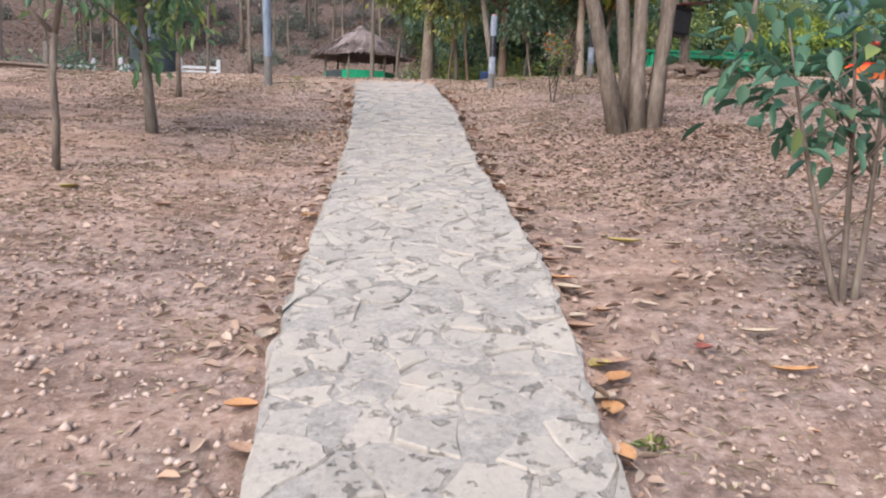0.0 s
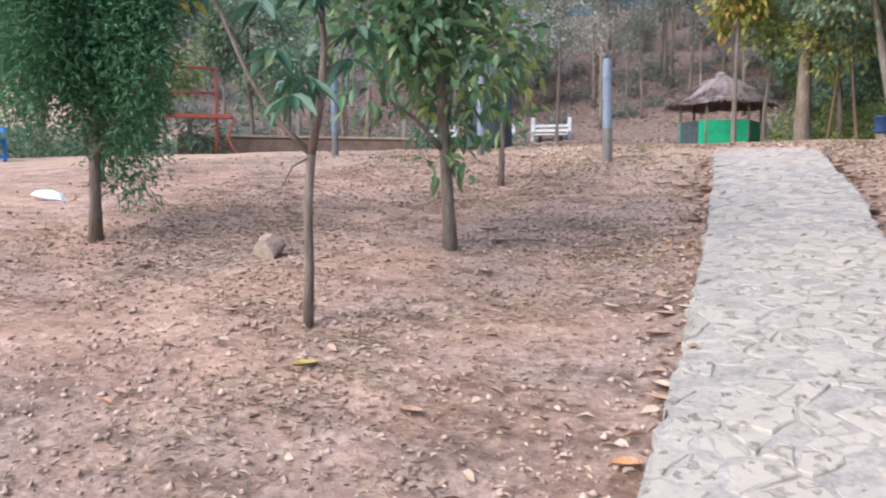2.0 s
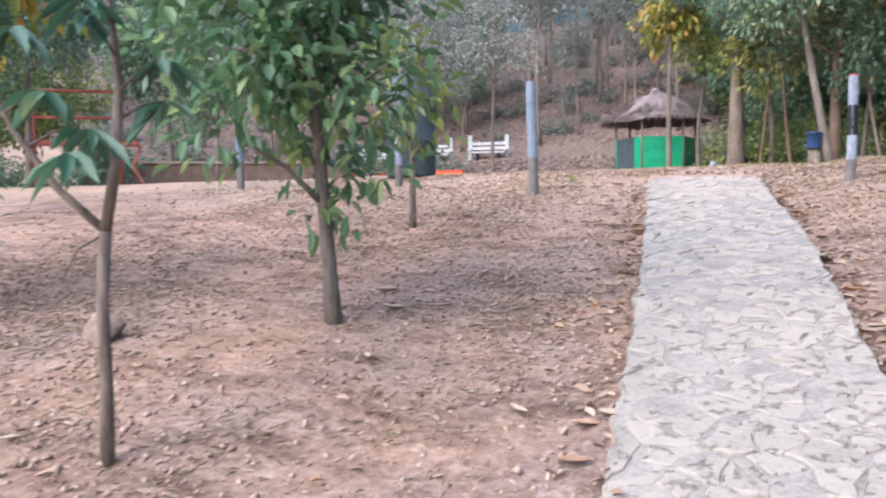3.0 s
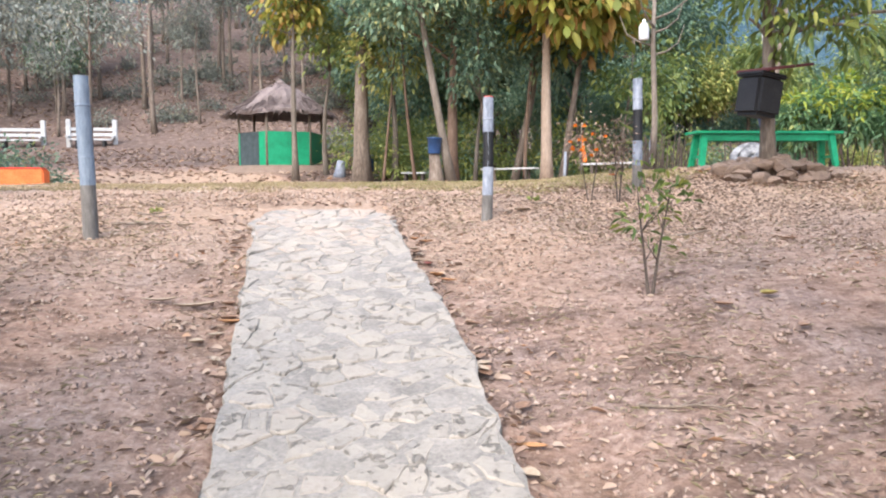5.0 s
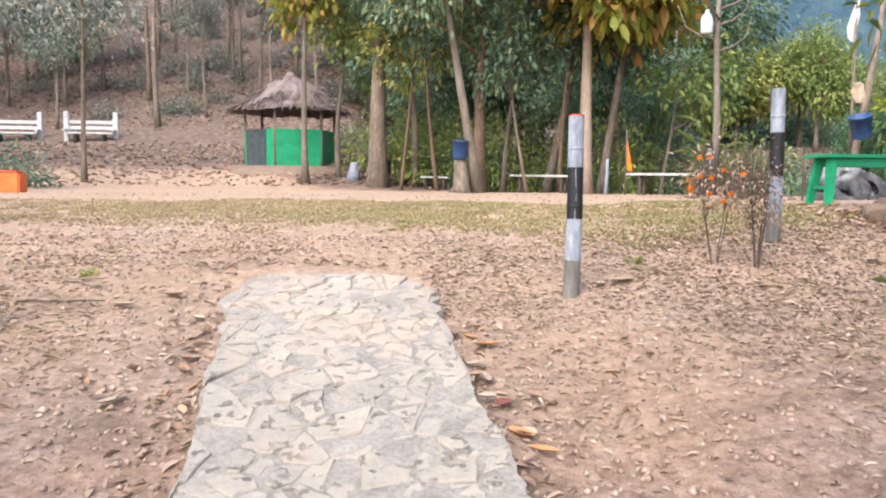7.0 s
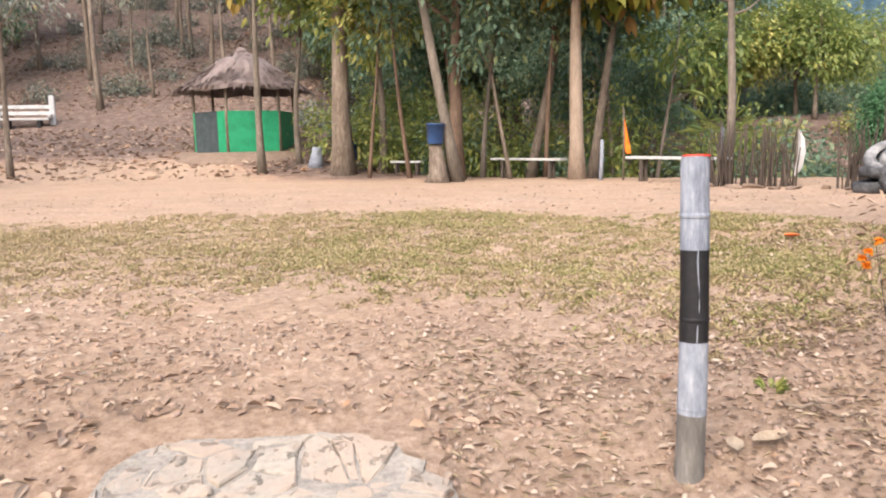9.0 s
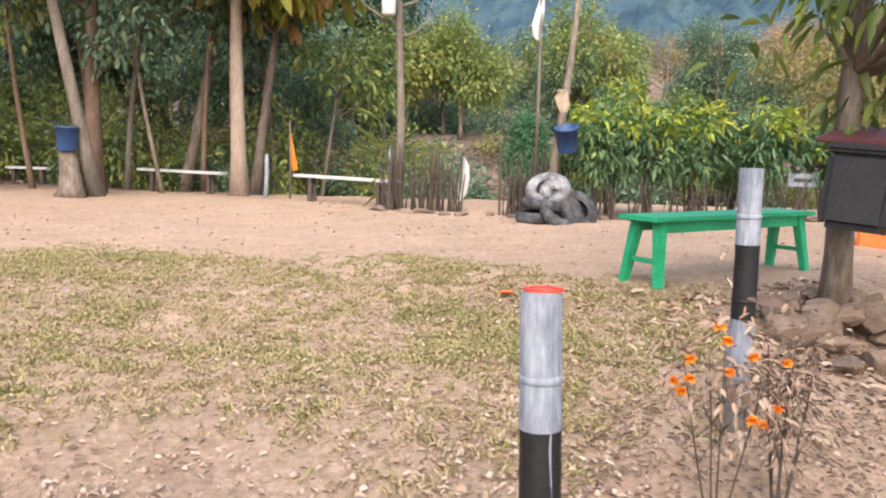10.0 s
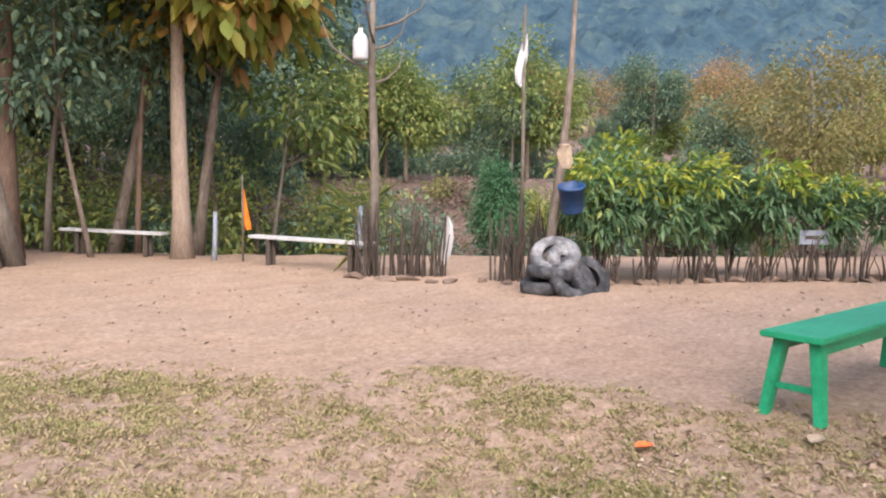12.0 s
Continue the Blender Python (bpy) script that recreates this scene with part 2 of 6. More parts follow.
CLOTH = surface("white cloth", (0.34, 0.34, 0.34), (0.50, 0.50, 0.51), (0.62, 0.62, 0.62), 5.0, 60.0, 0.9, relief=0.004)
ORANGECLOTH = surface("orange cloth", (0.55, 0.09, 0.01), (0.75, 0.17, 0.015), (0.80, 0.25, 0.03), 5.0, 60.0, 0.9, relief=0.004)
REDSTEEL = surface("red painted steel", (0.18, 0.04, 0.026), (0.31, 0.08, 0.05), (0.40, 0.13, 0.09), 6.0, 40.0, 0.5, relief=0.002)
BLUESTEEL = surface("blue painted steel", (0.02, 0.12, 0.38), (0.035, 0.20, 0.55), (0.10, 0.30, 0.62), 6.0, 40.0, 0.45, relief=0.002)
MAROON = surface("maroon sheet", (0.05, 0.015, 0.018), (0.10, 0.03, 0.032), (0.16, 0.06, 0.06), 5.0, 40.0, 0.6, relief=0.003)
ROCK = surface("brown rock", (0.07, 0.048, 0.036), (0.165, 0.115, 0.085), (0.30, 0.22, 0.17), 5.0, 35.0, 0.92, relief=0.02, vary=0.3)
PALEROCK = surface("pale brown rock", (0.15, 0.11, 0.085), (0.29, 0.22, 0.175), (0.42, 0.34, 0.28), 6.0, 35.0, 0.92, relief=0.02)
STICKS = surface("dead sticks", (0.025, 0.02, 0.017), (0.065, 0.05, 0.041), (0.14, 0.112, 0.092), 7.0, 40.0, 0.9, relief=0.006, stretch=(1, 1, 0.2))
PLASTIC = surface("pale plastic bag", (0.45, 0.48, 0.60), (0.66, 0.69, 0.78), (0.8, 0.8, 0.82), 8.0, 40.0, 0.4, relief=0.003)
TLEAF = surface("tan leaf", (0.22, 0.155, 0.10), (0.36, 0.28, 0.20), (0.50, 0.41, 0.31), 12.0, 60.0, 0.75, relief=0.002)
LITTER = leafy("dry leaves", [(0.0, (0.09, 0.06, 0.045)), (0.25, (0.24, 0.155, 0.11)), (0.55, (0.34, 0.24, 0.175)), (0.85, (0.41, 0.315, 0.24)), (1.0, (0.40, 0.20, 0.09))], 0.8, 0.1)
PALELEAF = leafy("bleached dry leaves", [(0.0, (0.26, 0.19, 0.14)), (0.4, (0.38, 0.29, 0.22)), (0.8, (0.46, 0.365, 0.285)), (1.0, (0.52, 0.43, 0.35))], 0.8, 0.1)
MULCH = leafy("dark rotting leaves", [(0.0, (0.08, 0.056, 0.043)), (0.4, (0.16, 0.112, 0.085)), (0.75, (0.25, 0.18, 0.135)), (1.0, (0.35, 0.255, 0.185))], 0.85, 0.1)
DRYGRASS = leafy("straw-dry grass", [(0.0, (0.20, 0.155, 0.075)), (0.4, (0.33, 0.26, 0.14)), (0.8, (0.44, 0.35, 0.215)), (1.0, (0.30, 0.27, 0.11))], 0.8, 0.2)
GRASS = leafy("dry grass", [(0.0, (0.11, 0.14, 0.04)), (0.3, (0.20, 0.205, 0.065)), (0.6, (0.32, 0.28, 0.12)), (1.0, (0.44, 0.36, 0.21))], 0.8, 0.2)
LEAF_MANGO = leafy("mango leaves", [(0.0, (0.06, 0.12, 0.06)), (0.4, (0.105, 0.20, 0.095)), (0.7, (0.16, 0.265, 0.13)), (0.9, (0.24, 0.32, 0.12)), (1.0, (0.34, 0.37, 0.10))], 0.3, 0.45)
LEAF_OLIVE = leafy("olive mango leaves", [(0.0, (0.05, 0.09, 0.025)), (0.4, (0.11, 0.16, 0.04)), (0.75, (0.20, 0.24, 0.05)), (1.0, (0.34, 0.33, 0.06))], 0.42, 0.4)
LEAF_SHRUB = leafy("shrub leaves", [(0.0, (0.03, 0.07, 0.042)), (0.5, (0.052, 0.125, 0.072)), (0.9, (0.095, 0.185, 0.11)), (1.0, (0.22, 0.25, 0.06))], 0.42, 0.3)
LEAF_CYPRESS = leafy("cypress foliage", [(0.0, (0.04, 0.11, 0.05)), (0.5, (0.075, 0.19, 0.085)), (1.0, (0.13, 0.27, 0.13))], 0.65, 0.3)
LEAF_FOREST = leafy("forest leaves", [(0.0, (0.06, 0.108, 0.08)), (0.4, (0.115, 0.19, 0.125)), (0.75, (0.18, 0.26, 0.165)), (1.0, (0.33, 0.33, 0.10))], 0.5, 0.42, each=0.6)
# Dusty leaf colour, paled and greyed further to carry distance haze.
LEAF_PALE = leafy("dusty hillside leaves paled for haze", [(0.0, (0.12, 0.135, 0.12)), (0.5, (0.19, 0.21, 0.18)), (0.85, (0.26, 0.265, 0.21)), (1.0, (0.33, 0.31, 0.15))], 0.7, 0.3, each=0.6)
LEAF_TEAK = leafy("yellowing broad leaves", [(0.0, (0.09, 0.13, 0.03)), (0.35, (0.21, 0.24, 0.04)), (0.65, (0.38, 0.32, 0.06)), (0.85, (0.38, 0.22, 0.06)), (1.0, (0.26, 0.14, 0.05))], 0.55, 0.45)
LEAF_YELLOW = leafy("yellow green leaves", [(0.0, (0.10, 0.15, 0.05)), (0.4, (0.17, 0.23, 0.065)), (0.75, (0.28, 0.31, 0.085)), (1.0, (0.42, 0.39, 0.11))], 0.45, 0.4, each=0.5)
LEAF_LIME = leafy("fresh lime leaves", [(0.0, (0.10, 0.17, 0.035)), (0.3, (0.19, 0.28, 0.045)), (0.65, (0.36, 0.40, 0.05)), (1.0, (0.54, 0.48, 0.08))], 0.45, 0.35)
LEAF_RUST = leafy("rusty autumn leaves", [(0.0, (0.19, 0.165, 0.075)), (0.4, (0.26, 0.21, 0.085)), (0.8, (0.35, 0.235, 0.09)), (1.0, (0.30, 0.27, 0.11))], 0.7, 0.4, each=0.7)
FLOWER = leafy("orange petals", [(0.0, (0.70, 0.16, 0.01)), (1.0, (0.85, 0.34, 0.02))], 0.7, 0.2)
REDPETAL = leafy("red petals", [(0.0, (0.55, 0.05, 0.04)), (1.0, (0.75, 0.16, 0.10))], 0.6, 0.2)


# ---- lie of the land ----
PROFILE_Y = np.array([-40, -8, -2, 0, 2, 4.7, 5.9, 7.5, 8.6, 10, 12, 12.7, 14.3, 18, 26, 900.0])
PROFILE_Z = np.array([-1.2, -1.1, -0.2, 0.2, 0.6, 1.13, 1.30, 1.58, 1.77, 2.05, 2.42, 2.58, 2.70, 2.80, 2.84, 2.84])


def smooth(v, lo, hi):
    k = np.clip((v - lo) / (hi - lo), 0, 1)
    return k * k * (3 - 2 * k)


def waves(x, y):
    return 0.5 * (np.sin(1.7 * x + 0.6 * y) * np.cos(1.3 * y - 0.4 * x) + np.sin(3.9 * x - 2.1 * y + 1) * np.cos(3.1 * y + 1.7 * x) * 0.5)


def path_left(y):
    return np.interp(y, [-4, 1.8, 2.6, 5.2, 8.2, 10.5, 12.4], [-0.36, -0.42, -0.55, -0.70, -0.97, -1.21, -1.43])


def path_right(y):
    return np.interp(y, [-4, 1.8, 3.3, 4.4, 6.0, 9.2, 10.7, 12.4], [0.50, 0.49, 0.50, 0.40, 0.27, 0.13, -0.07, -0.22])


def land(x, y):
    """Height of the ground: a ramp up to a level yard, a wooded hillside behind it, a gully and a far hill to the right."""
    x, y = np.asarray(x, float), np.asarray(y, float)
    z = sum(np.interp(y + d, PROFILE_Y, PROFILE_Z) for d in (-0.5, -0.25, 0, 0.25, 0.5)) / 5
    ramp_zone = 1 - smooth(y, 10.5, 13.0)
    z = z + 0.045 * np.clip(np.abs(x + 0.4) - 0.7, 0, 5) * ramp_zone * smooth(y, 2, 5)
    z = z + 0.13 * smooth(x, 1.0, 3.5) * smooth(y, 11.5, 13.5) * (1 - smooth(y, 16, 20))
    z = z + 0.07 * smooth(x, 0.3, 1.1) * smooth(y, 5, 8) * (1 - smooth(y, 13.6, 14.6)) + 0.07 * smooth(x, 1.0, 1.9) * (1 - smooth(y, 9.5, 11)) * smooth(y, 4, 6)
    z = z + 0.05 * smooth(x, 2.4, 3.4) * smooth(y, 13, 13.8) * (1 - smooth(y, 15, 17)) + 0.04 * (1 - smooth(x, -2.4, -1.6)) * smooth(y, 3, 4.5) * (1 - smooth(y, 6.8, 7.4))
    left = 1 - smooth(x, -2.6, 2.5)
    d = np.clip(y - 29.0 - 0.1 * np.clip(-x, 0, 30), 0, 400)
    z = z + left * (0.17 * np.minimum(d, 11) + 0.40 * np.clip(d - 11, 0, 160))
    s = 0.55 * x + 0.83 * y
    right = smooth(x, 1.5, 6.5)
    z = z + right * (-0.5 * smooth(s, 24.5, 27) * (1 - smooth(s, 30.5, 32)) + 1.5 * smooth(s, 31.5, 34) + 0.03 * np.clip(s - 34, 0, 30) + 0.42 * np.clip(s - 66, 0, 240))
    z = z + 0.25 * np.clip(-x - 24, 0, 120) * smooth(y, -5, 15)
    off_path = np.clip(np.maximum(path_left(y) - x, x - path_right(y)), 0, 0.5) / 0.5
    off_path = np.where(y > 12.2, 1.0, off_path)
    beside = np.clip(np.maximum(path_left(y) - x, x - path_right(y)) / 0.09, 0, 1) * (1 - smooth(y, 11.9, 12.5))
    z = z - 0.035 * beside
    return z + 0.03 * waves(x, y) * off_path + 0.012 * waves(3.3 * x, 3.1 * y) * off_path


def ground_at(x, y):
    return float(land(x, y))


# ---- building helpers ----
def mesh_of(name, verts, faces, material):
    me = bpy.data.meshes.new(name)
    me.from_pydata([tuple(v) for v in verts], [], faces)
    me.materials.append(material)
    me.update()
    return me


def raw_part(name, verts, faces, material, parent=None, label="", smooth_faces=False):
    me = mesh_of(name, verts, faces, material)
    if smooth_faces:
        me.polygons.foreach_set("use_smooth", [True] * len(me.polygons))
    ob = new(name, me)
    ob.parent = parent
    if label:
        ob["label"] = label
    return ob


def part(name, bm, material, parent=None, label="", smooth_faces=False):
    me = bpy.data.meshes.new(name)
    bmesh.ops.recalc_face_normals(bm, faces=bm.faces[:])
    if smooth_faces:
        for f in bm.faces:
            f.smooth = True
    bm.to_mesh(me)
    bm.free()
    me.materials.append(material)
    ob = new(name, me)
    ob.parent = parent
    if label:
        ob["label"] = label
    return ob


def thing(name, m, label, category, group=""):
    ob = new(name)
    ob.matrix_world = m
    return tagged(ob, label, category, group)


def box(sx, sy, sz, m=None, bevel=0.006):
    bm = bmesh.new()
    bmesh.ops.create_cube(bm, size=1, matrix=Matrix.Diagonal((sx, sy, sz, 1)))
    if bevel:
        bmesh.ops.bevel(bm, geom=bm.edges[:], offset=bevel, segments=2, affect="EDGES")
    if m is not None:
        bmesh.ops.transform(bm, matrix=m, verts=bm.verts[:])
    return bm


def tube_data(points, radii, n=8, wobble=0.0, rng=None, cap=True):
    pts = [Vector(p) for p in points]
    verts, faces = [], []
    for i, p in enumerate(pts):
        way = (pts[min(i + 1, len(pts) - 1)] - pts[max(i - 1, 0)]).normalized()
        side = way.cross(Vector((0.31, 0.93, 0.2))).normalized()
        up = way.cross(side)
        for k in range(n):
            a = 2 * math.pi * k / n
            r = radii[i] * (1 + (wobble * (rng.random() - 0.5) if rng else 0))
            verts.append(p + side * (r * math.cos(a)) + up * (r * math.sin(a)))
    for i in range(len(pts) - 1):
        for k in range(n):
            faces.append((i * n + k, i * n + (k + 1) % n, (i + 1) * n + (k + 1) % n, (i + 1) * n + k))
    if cap:
        faces.append(tuple(range(n))[::-1])
        faces.append(tuple(range((len(pts) - 1) * n, len(pts) * n)))
    return verts, faces


def join(*pieces):
    verts, faces = [], []
    for v, f in pieces:
        k = len(verts)
        verts.extend(v)
        faces.extend(tuple(i + k for i in q) for q in f)
    return verts, faces


def lathe(profile, n=24):
    """A body turned round z from (radius, height) pairs."""
    verts = [(r * math.cos(2 * math.pi * k / n), r * math.sin(2 * math.pi * k / n), z) for r, z in profile for k in range(n)]
    faces = [(i * n + k, i * n + (k + 1) % n, (i + 1) * n + (k + 1) % n, (i + 1) * n + k) for i in range(len(profile) - 1) for k in range(n)]
    return verts, faces


def leaves(centres, outward, length, width, rng, droop=0.3, spread=0.5, pointed=True):
    """Folded leaf blades at the given places; outward: the way that each tends to point."""
    n = len(centres)
    way = outward + rng.normal(0, spread, (n, 3)) - np.array([0, 0, droop])
    way /= np.linalg.norm(way, axis=1)[:, None] + 1e-9
    side = np.cross(way, rng.normal(0, 0.45, (n, 3)) + np.array([0, 0, 1.0]))
    side /= np.linalg.norm(side, axis=1)[:, None] + 1e-9
    up = np.cross(side, way)
    ln = (length * rng.uniform(0.6, 1.25, n))[:, None]
    wd = (width * rng.uniform(0.7, 1.2, n))[:, None]
    base, tip = centres, centres + way * ln - np.array([0, 0, 1.0]) * ln * 0.18
    if pointed:
        edge = [base + way * ln * k + s * side * wd * w + up * wd * 0.2 for s in (1, -1) for k, w in ((0.28, 0.42), (0.66, 0.44))]
        verts = np.stack([base, edge[0], edge[1], tip, edge[3], edge[2]], 1).reshape(-1, 3)
        k = 6 * np.arange(n)
        faces = np.concatenate([np.stack([k, k + 1, k + 2], 1), np.stack([k, k + 2, k + 3], 1), np.stack([k, k + 3, k + 4], 1), np.stack([k, k + 4, k + 5], 1)])
    else:
        mid = centres + way * ln * 0.5
        l, r = mid + side * wd * 0.5 + up * wd * 0.15, mid - side * wd * 0.5 + up * wd * 0.15
        verts = np.stack([base, l, tip, r], 1).reshape(-1, 3)
        k = 4 * np.arange(n)
        faces = np.concatenate([np.stack([k, k + 1, k + 2], 1), np.stack([k, k + 2, k + 3], 1)])
    return verts, faces


def fast_mesh(name, verts, faces, material):
    """A triangle mesh from arrays."""
    me = bpy.data.meshes.new(name)
    me.vertices.add(len(verts))
    me.vertices.foreach_set("co", np.asarray(verts, np.float32).ravel())
    nf = len(faces)
    me.loops.add(nf * 3)
    me.loops.foreach_set("vertex_index", np.asarray(faces, np.int32).ravel())
    me.polygons.add(nf)
    me.polygons.foreach_set("loop_start", np.arange(0, nf * 3, 3, dtype=np.int32))
    me.materials.append(material)
    me.update(calc_edges=True)
    me.validate()
    return me


def crown_points(rng, centre, radius, clumps, per, clump_size, hollow=0.45, cone=0.0, lobes=0):
    """Leaf places gathered in clumps inside an uneven ellipsoid, and the ways out from its middle."""
    d = rng.normal(0, 1, (clumps, 3))
    d /= np.linalg.norm(d, axis=1)[:, None]
    q = d * (hollow + (1 - hollow) * rng.random((clumps, 1)) ** 0.6)
    q *= 1 + 0.25 * np.sin(3 * d[:, :1] + 5 * d[:, 1:2]) + rng.normal(0, 0.08, (clumps, 1))
    if cone:
        f = 1 - cone * (q[:, 2:3] + 1) / 2
        q[:, :2] *= f
    if lobes:
        # boughs: each carries its own rounded mass of foliage, with gaps between
        hub = rng.normal(0, 1, (lobes, 3))
        hub *= (0.45 + 0.4 * rng.random((lobes, 1))) / np.linalg.norm(hub, axis=1)[:, None]
        size = rng.uniform(0.28, 0.5, lobes)
        own = rng.integers(0, lobes, clumps)
        up = d * np.array([1, 1, 0.75]) + np.array([0, 0, 0.12])
        q = hub[own] + up * size[own][:, None] * (0.7 + 0.4 * rng.random((clumps, 1)))
    heart = np.array(centre) + q * np.array(radius)
    p = np.repeat(heart, per, 0) + rng.normal(0, clump_size, (clumps * per, 3))
    out = p - np.array(centre)
    out = out / (np.linalg.norm(out, axis=1)[:, None] + 1e-9)
    out = 0.6 * out + 0.6 * (p - np.repeat(heart, per, 0)) / clump_size / 2
    return heart, p, out


def tree(name, label, category, m, seed, height, girth, crown, clumps, per, leaf, bark=BARK, leaf_mat=None, bend=0.3, limbs=7, clump=0.22, cone=0.0, hollow=0.45, droop=0.3, stems=1, sway=0.0, pointed=True, group="", fork=0.55, ways=(), shift=(0, 0), young=None, lobes=0):
    """A tree: a tapered trunk with limbs, and a crown of clumped leaves. crown: middle height and radii; leaf: length and width."""
    rng = np.random.default_rng(seed)
    r = random.Random(seed)
    root = thing(name, m, label, category, group)
    pieces = []
    tops = []
    for s in range(stems):
        a = 2 * math.pi * s / max(stems, 1) + r.uniform(-0.3, 0.3) + 0.4
        spread = sway if stems > 1 else 0.0
        ox, oy = (1.2 * girth * math.cos(a), 1.2 * girth * math.sin(a)) if stems > 1 else (0, 0)
        wx, wy = spread * math.cos(a), spread * math.sin(a)
        if ways:
            ox, oy, wx, wy = ways[s]
        n = 9
        pts, ph, pb = [], r.uniform(0, 6), r.uniform(0, 6)
        for i in range(n):
            k = i / (n - 1)
            pts.append((ox + wx * k * height + bend * 0.25 * math.sin(2.6 * k + ph) * k * height * 0.2, oy + wy * k * height + bend * 0.25 * math.sin(3.1 * k + pb) * k * height * 0.2, k * height * 0.9 - 0.06))
        radii = [girth * (1.28 if i == 0 else 1.0) * (1 - 0.75 * i / (n - 1)) for i in range(n)]
        pieces.append(tube_data(pts, radii, 9, 0.16, r))
        tops.append(pts)
    cz, rx, ry, rz = crown
    centre = ((tops[0][6][0] if stems == 1 else 0) + shift[0], (tops[0][6][1] if stems == 1 else 0) + shift[1], cz)
    heart, p, out = crown_points(rng, centre, (rx, ry, rz), clumps, per, clump, hollow, cone, lobes)
    order = rng.permutation(len(heart))[:limbs]
    for j, h in enumerate(heart[order]):
        pts = tops[j % len(tops)]
        want = max(0.15, min(h[2] - 0.5 * np.hypot(h[0] - centre[0], h[1] - centre[1]) - 0.1, height * 0.8))
        i = min(range(len(pts)), key=lambda q: abs(pts[q][2] - max(want, height * fork * 0.6)))
        a, b = Vector(pts[i]), Vector(h)
        c = a.lerp(b, 0.5) + Vector((0, 0, 0.08 * (b - a).length)) + Vector((r.uniform(-1, 1), r.uniform(-1, 1), 0)) * 0.06 * (b - a).length
        g = girth * (1 - 0.75 * i / 8) * 0.55
        pieces.append(tube_data([a, a.lerp(c, 0.5), c, c.lerp(b, 0.6), b], [g, g * 0.8, g * 0.6, g * 0.4, g * 0.2], 6, 0.1, r))
    if name in ("mango_tree", "sapling", "cypress", "small_tree", "big_tree", "shrub"):
        for j, (v, f) in enumerate(pieces):
            raw_part("trunk" if j < stems else "limb", v, f, bark, root, smooth_faces=True)
    else:
        v, f = join(*pieces)
        raw_part("trunk", v, f, bark, root, smooth_faces=True)
    lv, lf = leaves(p, out, leaf[0], leaf[1], rng, droop, 0.5, pointed)
    ob = new("crown", fast_mesh("crown", lv, lf, leaf_mat))
    ob.parent = root
    if young:
        heart, p, out = crown_points(rng, (centre[0], centre[1], cz + rz * 0.62), (rx * 0.85, ry * 0.85, rz * 0.5), clumps // 3, per, clump, 0.5)
        lv, lf = leaves(p, out, leaf[0], leaf[1], rng, droop, 0.5, pointed)
        ob = new("young_growth", fast_mesh("young_growth", lv, lf, young))
        ob.parent, ob["label"], ob["kind"] = root, "fresh yellow-green young leaves", "stuff"
    return root


def at(x, y, turn=0.0, sink=0.0, scale=1.0, lean=0.0):
    return pose(x, y, ground_at(x, y) - sink, 0, lean, 0) @ pose(0, 0, 0, 0, 0, turn) @ Matrix.Scale(scale, 4)


# ---- ground ----
def spaced(lo, hi, fine_lo, fine_hi, step, grow=1.12):
    v = list(np.arange(fine_lo, fine_hi + 1e-6, step))
    s, a = step, fine_hi
    while a < hi:
        s *= grow
        a += s
        v.append(a)
    s, a = step, fine_lo
    while a > lo:
        s *= grow
        a -= s
        v.insert(0, a)
    return np.array(v)


def build_ground():
    xs, ys = spaced(-900, 900, -7, 8, 0.1), spaced(-900, 900, -2, 19, 0.1)
    gx, gy = np.meshgrid(xs, ys)
    z = land(gx, gy)
    rng = np.random.default_rng(5)
    near = (np.abs(gx) < 9) & (gy > -3) & (gy < 20)
    bed = (gx > path_left(gy) + 0.02) & (gx < path_right(gy) - 0.02) & (gy < 11.95)
    z = z + np.where(near & ~bed, rng.normal(0, 0.006, z.shape), 0) - np.where(bed, 0.06, 0)
    nx, ny = len(xs), len(ys)
    verts = np.stack([gx, gy, z], -1).reshape(-1, 3)
    i = np.arange(ny - 1)[:, None] * nx + np.arange(nx - 1)[None]
    i = i.ravel()
    tris = np.concatenate([np.stack([i, i + 1, i + nx + 1], 1), np.stack([i, i + nx + 1, i + nx], 1)])
    me = fast_mesh("ground", verts, tris, SOIL)
    me.polygons.foreach_set("use_smooth", [True] * len(me.polygons))
    return tagged(new("ground", me), "dry pinkish soil slope with a sandy level yard", "ground", kind="structure")


build_ground()


# ---- stone path ----
def clip_cell(poly, px, py, nx, ny):
    """Cut a polygon by the line half way between two seeds."""
    mx, my, dx, dy = (px + nx) / 2, (py + ny) / 2, nx - px, ny - py
    out = []
    for i, a in enumerate(poly):
        b = poly[(i + 1) % len(poly)]
        da, db = (a[0] - mx) * dx + (a[1] - my) * dy, (b[0] - mx) * dx + (b[1] - my) * dy
        if da <= 0:
            out.append(a)
        if (da < 0 < db) or (db < 0 < da):
            k = da / (da - db)
            out.append((a[0] + k * (b[0] - a[0]), a[1] + k * (b[1] - a[1])))
    return out


